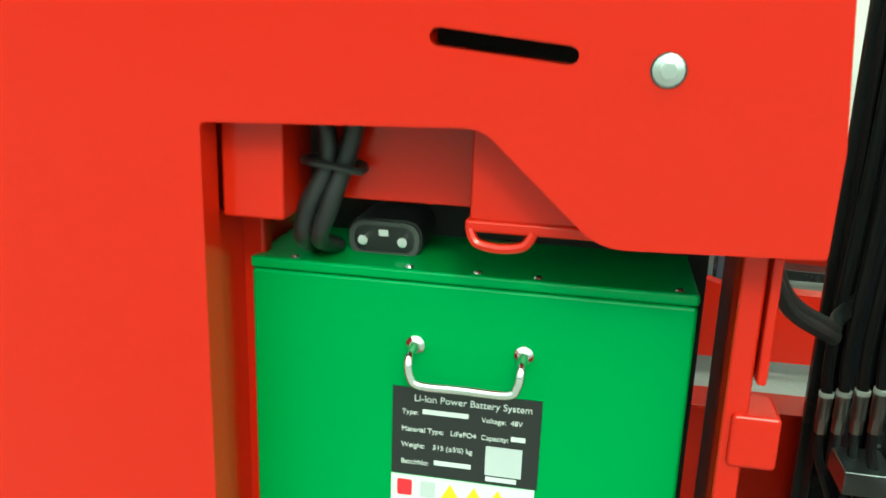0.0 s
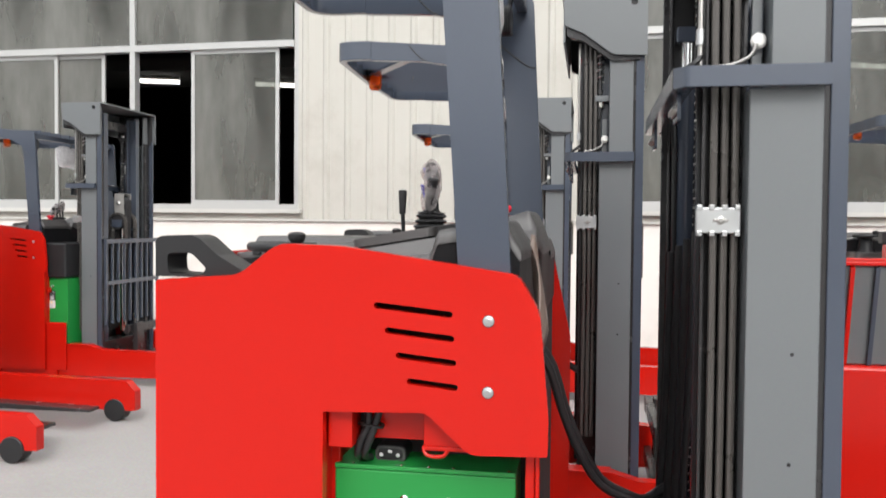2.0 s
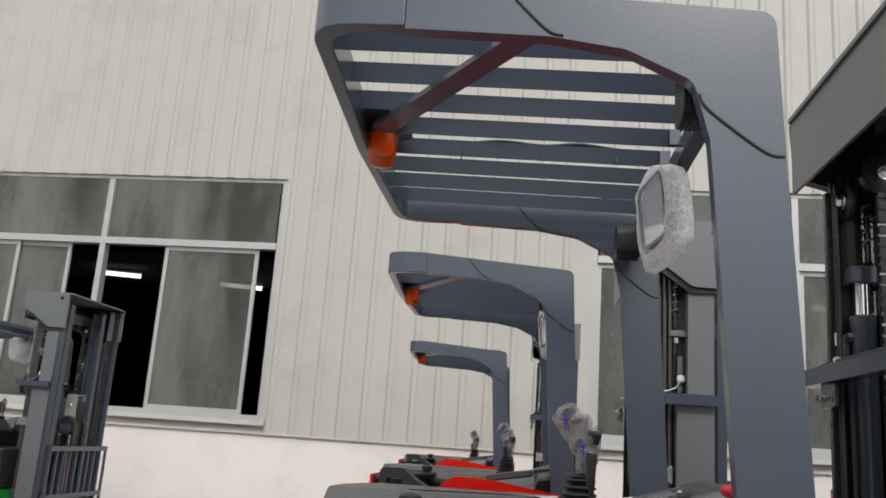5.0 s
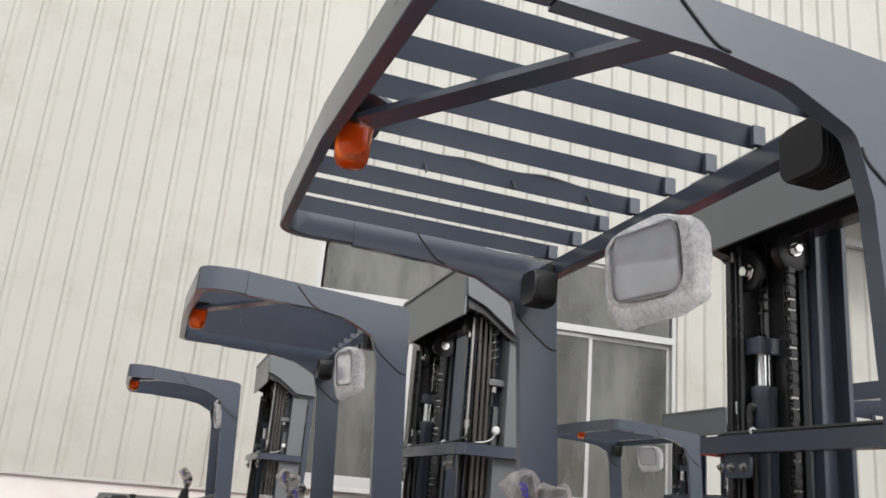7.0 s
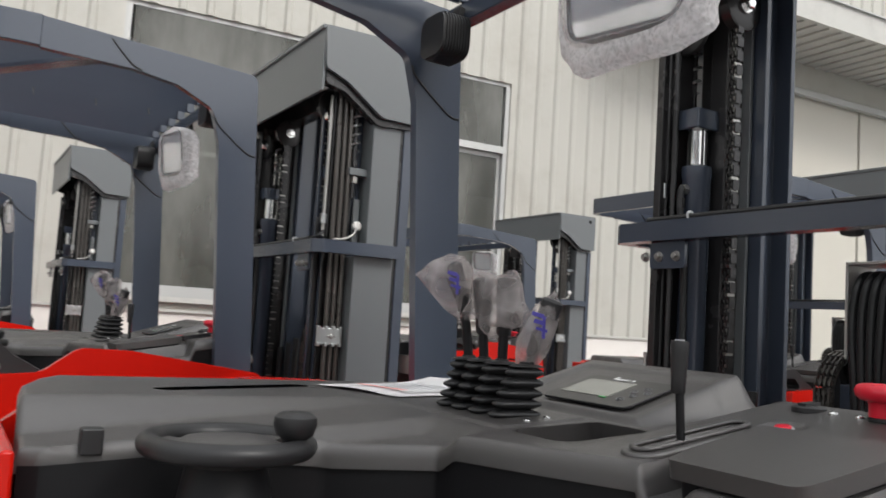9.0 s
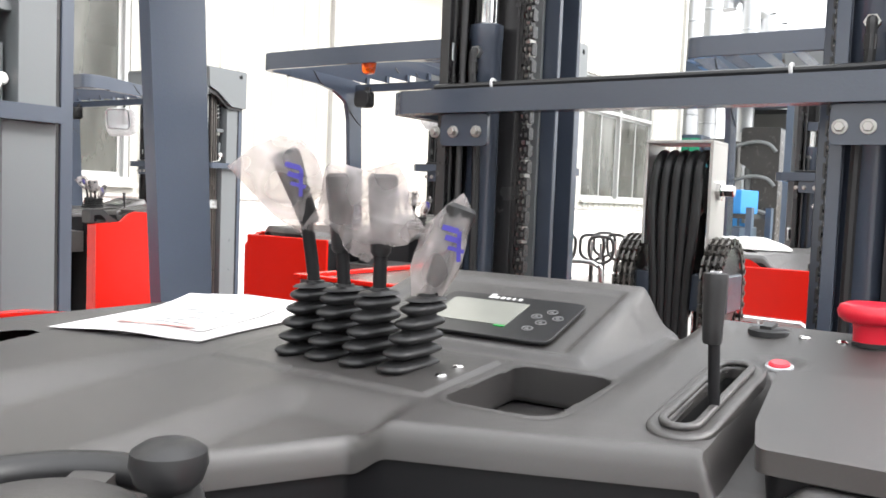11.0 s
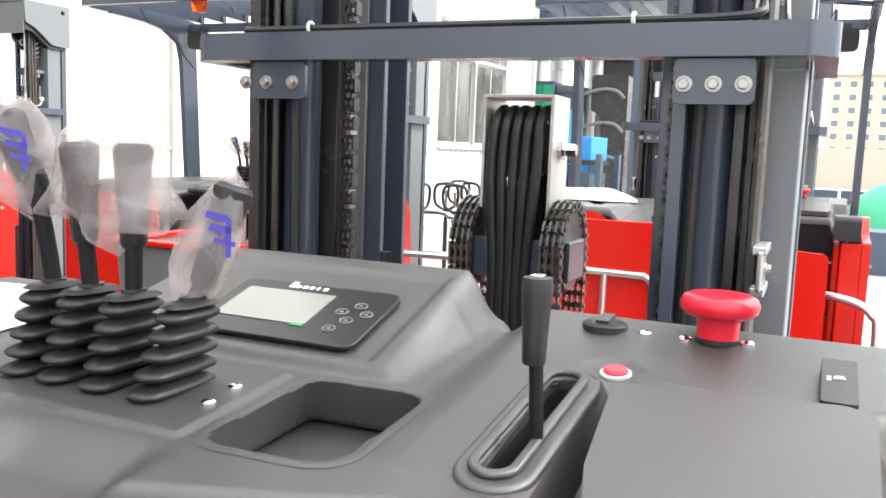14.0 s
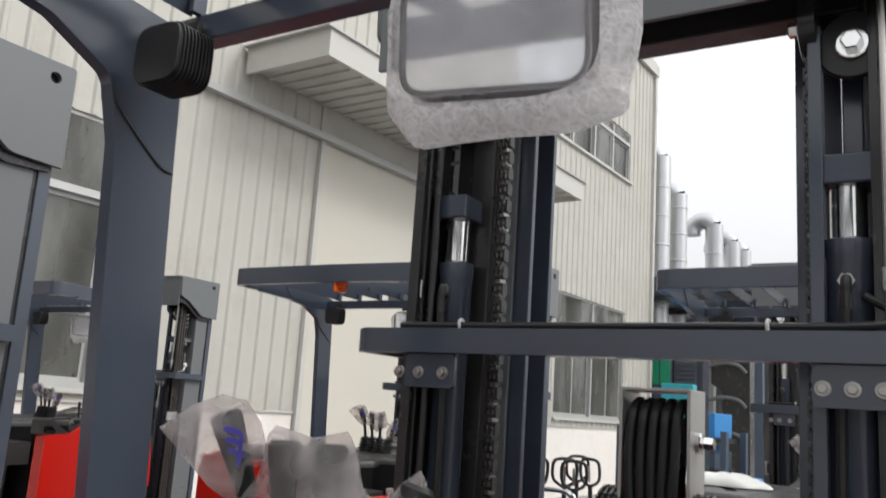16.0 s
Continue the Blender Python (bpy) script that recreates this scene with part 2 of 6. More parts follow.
# ---- mesh tools ----
def finish(bm, smooth=None):
    bmesh.ops.recalc_face_normals(bm, faces=bm.faces)
    me = bpy.data.meshes.new("m")
    if smooth is not None:
        for f in bm.faces:
            f.smooth = True
        for e in bm.edges:
            if len(e.link_faces) == 2 and e.calc_face_angle(0) > radians(smooth):
                e.smooth = False
    bm.to_mesh(me)
    bm.free()
    return me


def part(name, bm, mat, parent=None, label="", smooth=35, bevel=0.0, seg=2, at=None):
    """Links a bmesh as ONE mesh object, under a thing or part if given."""
    me = finish(bm, smooth)
    me.name = name
    me.materials.append(mat)
    ob = new(name, me)
    if at is not None:
        ob.matrix_basis = at
    if parent is not None:
        ob.parent = parent
    if label:
        ob["label"] = label
    if bevel:
        mod = ob.modifiers.new("bevel", "BEVEL")
        mod.width, mod.segments, mod.limit_method, mod.angle_limit = bevel, seg, "ANGLE", radians(40)
        mod.harden_normals = True
    return ob


def thing(name, label, category, group="", kind=""):
    return tagged(new(name), label, category, group, kind)


def box(x0, x1, y0, y1, z0, z1, bm=None):
    bm = bm or bmesh.new()
    vs = [bm.verts.new((x, y, z)) for x in (x0, x1) for y in (y0, y1) for z in (z0, z1)]
    for f in ((0, 1, 3, 2), (4, 6, 7, 5), (0, 4, 5, 1), (2, 3, 7, 6), (0, 2, 6, 4), (1, 5, 7, 3)):
        bm.faces.new([vs[i] for i in f])
    return bm


def bar(p0, p1, w, h, bm=None, up=(0, 0, 1)):
    """A straight bar of section w across, h along up, from p0 to p1."""
    bm = bm or bmesh.new()
    p0, p1 = Vector(p0), Vector(p1)
    d = (p1 - p0).normalized()
    u = Vector(up)
    s = d.cross(u)
    if s.length < 1e-4:
        s = Vector((0, 1, 0))
    s.normalize()
    u = s.cross(d)
    vs = [bm.verts.new(p + s * (a * w / 2) + u * (b * h / 2)) for p in (p0, p1) for a, b in ((-1, -1), (1, -1), (1, 1), (-1, 1))]
    for f in ((0, 1, 2, 3), (7, 6, 5, 4), (0, 4, 5, 1), (1, 5, 6, 2), (2, 6, 7, 3), (3, 7, 4, 0)):
        bm.faces.new([vs[i] for i in f])
    return bm


def rod(p0, p1, r, seg=16, bm=None, r1=None):
    bm = bm or bmesh.new()
    p0, p1 = Vector(p0), Vector(p1)
    d = (p1 - p0).normalized()
    s = d.orthogonal().normalized()
    u = d.cross(s)
    r1 = r if r1 is None else r1
    rings = [[bm.verts.new(p + (s * math.cos(a) + u * math.sin(a)) * q) for a in [2 * math.pi * k / seg for k in range(seg)]] for p, q in ((p0, r), (p1, r1))]
    bm.faces.new(rings[0][::-1])
    bm.faces.new(rings[1])
    for k in range(seg):
        bm.faces.new((rings[0][k], rings[0][(k + 1) % seg], rings[1][(k + 1) % seg], rings[1][k]))
    return bm


def smooth_path(pts, n=8, closed=False):
    pts = [Vector(p) for p in pts]
    if len(pts) < 3:
        return pts
    out = []
    m = len(pts)
    for i in range(m if closed else m - 1):
        p0 = pts[(i - 1) % m] if closed or i else pts[i]
        p1, p2 = pts[i], pts[(i + 1) % m]
        p3 = pts[(i + 2) % m] if closed or i < m - 2 else pts[i + 1]
        for k in range(n):
            t = k / n
            out.append(0.5 * ((2 * p1) + (p2 - p0) * t + (2 * p0 - 5 * p1 + 4 * p2 - p3) * t * t + (3 * p1 - p0 - 3 * p2 + p3) * t ** 3))
    if not closed:
        out.append(pts[-1])
    return out


def tube(pts, r, seg=10, n=8, bm=None, closed=False):
    """A round tube along a smooth line; r a number or a function of 0..1."""
    bm = bm or bmesh.new()
    line = smooth_path(pts, n, closed)
    rings = []
    side = None
    m = len(line)
    for i, p in enumerate(line):
        d = (line[(i + 1) % m] - line[i - 1]) if closed else line[min(i + 1, m - 1)] - line[max(i - 1, 0)]
        d.normalize()
        side = d.orthogonal().normalized() if side is None else (side - d * side.dot(d)).normalized()
        up = d.cross(side)
        q = r(i / (m - 1)) if callable(r) else r
        rings.append([bm.verts.new(p + (side * math.cos(a) + up * math.sin(a)) * q) for a in [2 * math.pi * k / seg for k in range(seg)]])
    for i in range(m if closed else m - 1):
        a, b = rings[i], rings[(i + 1) % m]
        for k in range(seg):
            bm.faces.new((a[k], a[(k + 1) % seg], b[(k + 1) % seg], b[k]))
    if not closed:
        bm.faces.new(rings[0][::-1])
        bm.faces.new(rings[-1])
    return bm


def lathe(profile, at, axis="z", seg=24, bm=None, squash=1.0):
    """Turns a profile of (radius, height) round an axis through at."""
    bm = bm or bmesh.new()
    at = Vector(at)
    rings = []
    for r, h in profile:
        ring = []
        for k in range(seg):
            a = 2 * math.pi * k / seg
            c, s = r * math.cos(a), r * math.sin(a) * squash
            v = {"z": (c, s, h), "x": (h, c, s), "y": (c, h, s)}[axis]
            ring.append(bm.verts.new(at + Vector(v)))
        rings.append(ring)
    for a, b in zip(rings, rings[1:]):
        for k in range(seg):
            bm.faces.new((a[k], a[(k + 1) % seg], b[(k + 1) % seg], b[k]))
    bm.faces.new(rings[0][::-1])
    bm.faces.new(rings[-1])
    return bm


def plate(outline, lo, hi, axis="y", holes=(), bm=None):
    """A flat plate with holes: outline and holes are loops in the plane across the axis (x,z for y; x,y for z; y,z for x)."""
    bm = bm or bmesh.new()

    def put(u, v, w):
        return {"y": (u, w, v), "z": (u, v, w), "x": (w, u, v)}[axis]

    sheets = []
    for w in (lo, hi):
        tmp = bmesh.new()
        for loop in (outline, *holes):
            vs = [tmp.verts.new(put(u, v, w)) for u, v in loop]
            for a, b in zip(vs, vs[1:] + vs[:1]):
                tmp.edges.new((a, b))
        bmesh.ops.triangle_fill(tmp, edges=tmp.edges[:], use_beauty=True)
        remap = {v: bm.verts.new(v.co) for v in tmp.verts}
        order = [remap[v] for v in tmp.verts]
        for f in tmp.faces:
            bm.faces.new([remap[v] for v in f.verts])
        sheets.append(order)
        tmp.free()
    k = 0
    for loop in (outline, *holes):
        m = len(loop)
        for i in range(m):
            a, b = k + i, k + (i + 1) % m
            bm.faces.new((sheets[0][a], sheets[0][b], sheets[1][b], sheets[1][a]))
        k += m
    return bm


def round_loop(points, radii, n=6):
    """A loop of corners, each rounded by its radius."""
    out = []
    m = len(points)
    for i, (p, r) in enumerate(zip(points, radii)):
        p = Vector(p).to_2d() if len(p) > 2 else Vector(p)
        if r <= 0:
            out.append(tuple(p))
            continue
        a, b = (Vector(points[i - 1]) - p), (Vector(points[(i + 1) % m]) - p)
        la, lb = a.length, b.length
        a.normalize()
        b.normalize()
        ang = max(0.05, a.angle(b))
        t = min(r / math.tan(ang / 2), 0.48 * la, 0.48 * lb)
        s, e = p + a * t, p + b * t
        for k in range(n + 1):
            f = k / n
            out.append(tuple(s * (1 - f) ** 2 + p * 2 * f * (1 - f) + e * f * f))
    return out


def slot_loop(a, b, r, n=6):
    """A long round-ended hole from a to b."""
    a, b = Vector(a), Vector(b)
    d = (b - a).normalized()
    out = []
    base = math.atan2(d.y, d.x)
    for c, off in ((b, -math.pi / 2), (a, math.pi / 2)):
        for k in range(n + 1):
            t = base + off + math.pi * k / n
            out.append((c.x + r * math.cos(t), c.y + r * math.sin(t)))
    return out


def rect_loop(u0, u1, v0, v1, r=0.0, n=4):
    return round_loop([(u0, v0), (u1, v0), (u1, v1), (u0, v1)], [r] * 4, n)


def lettering(name, text, size, mat, parent, m, depth=0.0006, align="LEFT"):
    cu = bpy.data.curves.new(name, "FONT")
    cu.body, cu.size, cu.extrude, cu.align_x = text, size, depth, align
    tmp = bpy.data.objects.new("t", cu)
    scene.collection.objects.link(tmp)
    me = bpy.data.meshes.new_from_object(tmp.evaluated_get(bpy.context.evaluated_depsgraph_get()))
    bpy.data.objects.remove(tmp)
    me.materials.append(mat)
    ob = new(name, me)
    ob.matrix_basis = m
    ob.parent = parent
    return ob


def hexbolt(at, axis, r, h, bm=None):
    """A hexagon head on a washer."""
    sign = 1 if h > 0 else -1
    bm = lathe([(r * 1.5, 0), (r * 1.5, sign * 0.25 * abs(h)), (r * 1.4, sign * 0.3 * abs(h))], at, axis, 16, bm)
    return lathe([(r, sign * 0.3 * abs(h)), (r, sign * 0.9 * abs(h)), (r * 0.85, h)], at, axis, 6, bm)


def sstep(a, b, x):
    t = min(1.0, max(0.0, (x - a) / (b - a)))
    return t * t * (3 - 2 * t)


# ---- the stand-on reach truck: x ahead to the mast, y across, z up; it stands on z = 0 ----
NEAR, FAR_SIDE, MID = -0.265, 1.035, 0.385
MAST_MID = 0.4085


def side_outline():
    pts = [(-0.705, 0.09), (-0.705, 1.318), (-0.522, 1.330), (-0.435, 1.397), (-0.30, 1.393), (0.057, 1.341), (0.100, 1.27), (0.119, 1.06), (0.118, 0.986),
           (-0.036, 0.981), (-0.124, 1.062), (-0.338, 1.055), (-0.338, 0.09)]
    rad = [0.0, 0.012, 0.07, 0.07, 0.12, 0.035, 0.10, 0.02, 0.004, 0.05, 0.03, 0.006, 0.0]
    return round_loop(pts, rad)


def vents():
    rows = [(-0.226, 1.275, -0.078, 1.260), (-0.203, 1.225, -0.074, 1.212), (-0.180, 1.175, -0.070, 1.164), (-0.157, 1.124, -0.066, 1.115)]
    return [slot_loop((a, b), (c, d), 0.0065) for a, b, c, d in rows]


def guard_outline():
    # side plate of the overhead guard with its pillar, leaning back a little
    pts = [(-0.060, 1.26), (-0.110, 2.00), (-0.135, 2.098), (-0.24, 2.150), (-0.36, 2.170), (-0.60, 2.180), (-0.60, 2.266), (-0.008, 2.220), (0.005, 1.95), (0.044, 1.26)]
    return round_loop(pts, [0, 0.035, 0.035, 0.06, 0.1, 0, 0, 0.03, 0.0, 0])


def dash_height(x, y):
    """Height of the moulded console over x and y."""
    right = sstep(0.20, 0.15, y)
    flat = 1.396 + 0.08 * (x + 0.27) * sstep(0.66, 0.60, y)
    steep = 1.395 + 0.17 * (min(x, 0.02) + 0.30) if x > -0.30 else 1.395 + 0.10 * (x + 0.30)
    z = flat + (steep - flat) * right
    z -= 0.018 * sstep(-0.325, -0.385, x) * sstep(0.300, 0.336, y) * sstep(0.47, 0.42, y)
    # display pod, sloping up to the front, with a raised rim
    pod = max(0.0, 1.4315 + 0.31 * (x + 0.088) - flat)
    edge = 0.212 + 0.10 * max(0.0, -0.02 - x)
    wide = max(0.0, min(1.0, (x + 0.16) / 0.15))
    flank = sstep(edge - 0.004 + 0.008 * wide, edge + 0.020 + 0.020 * wide, y)
    win = sstep(0.640, 0.560, y) * flank * sstep(0.075, 0.035, x)
    ix = sstep(-0.152, -0.145, x) * sstep(0.018, 0.008, x)
    iy = sstep(0.258, 0.266, y) * sstep(0.548, 0.540, y)
    z += (pod + 0.0045 * sstep(-0.170, -0.158, x) - 0.0045 * ix * iy) * win * sstep(-0.170, -0.156, x)
    # seat plate of the levers, a shallow step
    z += 0.003 * sstep(-0.325, -0.321, x) * sstep(-0.181, -0.185, x) * sstep(0.316, 0.320, y) * sstep(0.60, 0.595, y)
    # ring dip of the red button, and two grooves beside the lever slot
    z -= 0.004 * sstep(0.024, 0.018, math.hypot(x + 0.105, y - 0.060))
    z -= (0.013 + 0.020 * sstep(-0.01, 0.02, y)) * sstep(-0.345, -0.335, x) * sstep(-0.118, -0.130, x) * sstep(-0.140, -0.130, y) * sstep(0.066, 0.054, y)
    z -= 0.006 * sstep(0.006, 0.001, abs(y - 0.062)) * sstep(-0.13, -0.145, x) * sstep(-0.33, -0.31, x)
    # low flank beside the padded lid
    z -= 0.045 * sstep(-0.128, -0.138, y) * sstep(-0.112, -0.135, x)
    # the rim falls away to the front and to both flanks
    z -= 0.055 * sstep(0.012, 0.060, x) * sstep(0.22, 0.17, y) + 0.03 * sstep(0.060, 0.078, x)
    z -= 0.02 * sstep(0.955, 1.0, y)
    return z


TRAY = [(-0.182, 0.295), (-0.178, 0.190), (-0.317, 0.194), (-0.321, 0.303)]
GRIP = ((-0.645, 0.748), (-0.405, 0.838))
SLOT = ((-0.286, 0.094), (-0.150, 0.089))


def tray_loop(grow):
    cx, cy = -0.244, 0.2465
    pts = [(x + math.copysign(grow, x - cx), y + math.copysign(grow, y - cy)) for x, y in TRAY]
    r = 0.020 + grow
    return round_loop(pts, [max(0.004, r), max(0.004, r + 0.004), max(0.004, r + 0.012), max(0.004, r)], 8)


def within(x, y, loop):
    odd = False
    for (a, b), (c, d) in zip(loop, loop[1:] + loop[:1]):
        if (b > y) != (d > y) and x < a + (y - b) / (d - b) * (c - a):
            odd = not odd
    return odd


def tray_mesh():
    """Letter tray: rolled rim on the console, steep walls and a filleted floor."""
    bm = bmesh.new()
    rings = []
    for grow, dz in ((0.0105, 0.0004), (0.0075, 0.0008), (0.004, 0.0010), (0.001, 0.0004), (-0.001, -0.002), (-0.0025, -0.006), (-0.007, -0.034), (-0.010, -0.040), (-0.016, -0.043), (-0.024, -0.044)):
        ring = []
        for x, y in tray_loop(grow):
            base = dash_height(x, y) if dz > 0 else 1.397 + 0.08 * (x + 0.27)
            ring.append(bm.verts.new((x, y, base + dz)))
        rings.append(ring)
    for a, b in zip(rings, rings[1:]):
        m = len(a)
        for q in range(m):
            bm.faces.new((a[q], a[(q + 1) % m], b[(q + 1) % m], b[q]))
    bm.faces.new(rings[-1])
    return bm


DASH_EDGE = [(-0.24, -0.332), (0.02, -0.326), (0.07, -0.326), (0.305, -0.398), (0.339, -0.404), (0.43, -0.52), (0.482, -0.70), (0.497, -0.845), (0.512, -0.868), (0.78, -0.850), (0.89, -0.82), (1.001, -0.765)]


def dash_back(y):
    """Where the console ends towards the operator, and how steeply that edge runs there."""
    for (ya, xa), (yb, xb) in zip(DASH_EDGE, DASH_EDGE[1:]):
        if y <= yb:
            break
    k = (xb - xa) / (yb - ya)
    return xa + k * (y - ya), 1 / math.sqrt(1 + k * k)


def dash_mesh():
    bm = bmesh.new()
    nx, y0, y1 = 200, -0.198, 1.000
    ys = []
    y = y0
    while y < y1:
        ys.append(y)
        y += 0.0015 if 0.475 < y < 0.515 else (0.0035 if 0.18 < y < 0.475 else 0.0060)
    ys.append(y1)
    rows = []
    rim = 0.016
    for y in ys:
        (b, lean), f = dash_back(y), 0.078 - 0.020 * sstep(0.27, 0.16, y)
        row = []
        for i in range(nx + 1):
            t = i / nx
            x = b + (f - b) * t
            d = min((x - b) * lean * 1.6, f - x, y - y0, y1 - y)
            drop = 0.0 if d > rim else rim * (1 - math.sqrt(max(0.0, 1 - (1 - d / rim) ** 2)))
            row.append(bm.verts.new((x, y, dash_height(x, y) - drop)))
        rows.append(row)
    cuts = [tray_loop(0.002), slot_loop(SLOT[0], SLOT[1], 0.013, 8), slot_loop(GRIP[0], GRIP[1], 0.026, 8)]
    for a, b in zip(rows, rows[1:]):
        for i in range(nx):
            quad = (a[i], a[i + 1], b[i + 1], b[i])
            near = (-0.34 < a[i].co.x < -0.12 and 0.06 < a[i].co.y < 0.33) or (-0.72 < a[i].co.x < -0.34 and 0.68 < a[i].co.y < 0.90)
            if near and any(all(within(v.co.x, v.co.y, c) for v in quad) for c in cuts):
                continue
            bm.faces.new(quad)
    loop = [r[0] for r in rows] + rows[-1][1:] + [r[-1] for r in rows[::-1]][1:] + rows[0][::-1][1:-1]
    low = [bm.verts.new((v.co.x, v.co.y, v.co.z - 0.014)) for v in loop]
    m = len(loop)
    for k in range(m):
        bm.faces.new((loop[k], loop[(k + 1) % m], low[(k + 1) % m], low[k]))
    # the walls below stand a little inside the moulded top
    wall = bmesh.new()
    cx, cy = -0.30, 0.45
    rings = [[wall.verts.new((v.co.x - math.copysign(0.004, v.co.x - cx), v.co.y - math.copysign(0.004, v.co.y - cy), v.co.z + 0.010 if top else 1.20)) for v in low] for top in (True, False)]
    for k in range(m):
        wall.faces.new((rings[0][k], rings[0][(k + 1) % m], rings[1][(k + 1) % m], rings[1][k]))
    return bm, wall


def chain_mesh(x, y, z0, z1, w=0.02, pitch=0.016):
    """A leaf chain hanging between two heights: pins and link plates."""
    bm = bmesh.new()
    k = 0
    z = z0
    while z < z1:
        rod((x, y - w / 2, z), (x, y + w / 2, z), 0.0045, 6, bm)
        offs = (-0.45, 0.0, 0.45) if k % 2 else (-0.25, 0.25)
        for o in offs:
            box(x - 0.009, x + 0.009, y + o * w - 0.0016, y + o * w + 0.0016, z - 0.003, z + pitch + 0.003, bm)
        z += pitch
        k += 1
    return bm


def channel(x0, x1, y0, y1, z0, z1, t, open_to):
    """An upright C section whose web lies at y0 or y1."""
    if open_to > 0:
        loop = [(x0, y0), (x1, y0), (x1, y1), (x1 - t, y1), (x1 - t, y0 + t), (x0 + t, y0 + t), (x0 + t, y1), (x0, y1)]
    else:
        loop = [(x0, y1), (x0, y0), (x0 + t, y0), (x0 + t, y1 - t), (x1 - t, y1 - t), (x1 - t, y0), (x1, y0), (x1, y1)]
    return plate(loop, z0, z1, "z")


def add_guard(truck, paint):
    g = part("overhead_guard", plate(guard_outline(), NEAR + 0.029, NEAR + 0.059, "y"), paint, truck, "dark slate steel side plate and pillar", bevel=0.004)
    part("pillar_plate", plate(guard_outline(), FAR_SIDE - 0.023, FAR_SIDE + 0.004, "y"), paint, truck, bevel=0.004)
    # weld seams of the side plates
    for y in (NEAR + 0.028, FAR_SIDE + 0.005, NEAR + 0.060, FAR_SIDE - 0.024):
        part("weld_seam", tube([(-0.126, y, 2.077), (-0.112, y, 2.05), (-0.03, y, 1.985), (0.000, y, 1.978)], 0.0024, 6, 4), RUBBER, g)
        part("weld_seam", tube([(-0.425, y, 2.243), (-0.41, y, 2.225), (-0.365, y, 2.18), (-0.34, y, 2.172)], 0.0024, 6, 4), RUBBER, g)
    # rear band with rounded corners
    y0, y1 = NEAR + 0.026, FAR_SIDE + 0.006
    outer = round_loop([(-0.60, y0), (-0.765, y0), (-0.80, MID), (-0.80, y1), (-0.60, y1)], [0, 0.10, 0.5, 0.10, 0], 8)
    inner = round_loop([(-0.60, y1 - 0.03), (-0.775, y1 - 0.03), (-0.775, MID), (-0.735, y0 + 0.03), (-0.60, y0 + 0.03)], [0, 0.08, 0.5, 0.08, 0], 8)
    band = plate(outer + inner, 2.184, 2.268, "z")
    part("rear_band", band, paint, truck, bevel=0.003)
    # lamp plate in the middle of the band
    part("corner_gusset", plate(round_loop([(-0.79, 0.22), (-0.79, 0.54), (-0.68, 0.46), (-0.68, 0.30)], [0.0, 0.02, 0.02, 0.02]), 2.246, 2.254, "z"), paint, truck)
    part("diagonal_brace", bar((-0.730, 0.31, 2.212), (-0.36, NEAR + 0.055, 2.216), 0.05, 0.012), paint, truck)
    # flat bars of the roof, leaning
    for k in range(8):
        y = -0.070 + k * 0.143
        slat = part("roof_slat", bar((-0.775, y, 2.244), (-0.062, y, 2.228), 0.006, 0.040, up=(0, -0.30, 0.95)), paint, truck)
        part("slat_clip", bar((-0.066, y - 0.012, 2.206), (-0.066, y - 0.012, 2.245), 0.012, 0.026, up=(1, 0, 0)), paint, slat, bevel=0.002)
        if k == 4:
            for x in (-0.56, -0.36, -0.18):
                part("cable_tie", bar((x, y - 0.024, 2.205), (x, y + 0.018, 2.258), 0.003, 0.004), RUBBER, slat)
            part("slat_cable", tube([(-0.70, y + 0.014, 2.262), (-0.56, y + 0.016, 2.260), (-0.46, y + 0.020, 2.268), (-0.36, y + 0.016, 2.258), (-0.27, y + 0.020, 2.266), (-0.18, y + 0.016, 2.254), (-0.08, y + 0.01, 2.24)], 0.005, 8), RUBBER, slat)
    part("front_beam", bar((-0.046, NEAR + 0.06, 2.184), (-0.046, FAR_SIDE - 0.024, 2.184), 0.036, 0.044), paint, truck, bevel=0.003)
    # wiring and two work lamps below the beam
    for y in (NEAR + 0.138, FAR_SIDE - 0.125):
        lamp = part("work_lamp", plate(round_loop([(y - 0.047, 2.070), (y + 0.047, 2.070), (y + 0.047, 2.158), (y - 0.047, 2.158)], [0.028] * 4, 6), -0.138, -0.072, "x"), RUBBER, truck, "black finned work lamp", bevel=0.012, seg=3)
        for q in range(9):
            part("cooling_fin", plate(round_loop([(y - 0.050, 2.067), (y + 0.050, 2.067), (y + 0.050, 2.161), (y - 0.050, 2.161)], [0.03] * 4, 5), -0.130 + q * 0.0066, -0.1276 + q * 0.0066, "x"), RUBBER, lamp)
        part("lamp_bracket", bar((-0.09, y, 2.12), (-0.075, y, 2.185), 0.03, 0.012, up=(1, 0, 0)), DARK, lamp)
    # amber beacon
    base = part("beacon_base", lathe([(0.040, 0.0), (0.042, -0.014), (0.036, -0.026)], (-0.738, 0.372, 2.246), "z", 20), RUBBER, truck, "black rubber beacon base")
    part("beacon_lens", lathe([(0.012, -0.112), (0.026, -0.108), (0.033, -0.095), (0.035, -0.06), (0.037, 0.0), (0.030, 0.01)], (-0.738, 0.372, 2.252), "z", 20), AMBER, base, "amber warning beacon lens")
    part("beacon_reflector", lathe([(0.012, -0.08), (0.018, -0.07), (0.018, -0.03), (0.02, 0.0)], (-0.738, 0.372, 2.252), "z", 12), ORANGE, base)


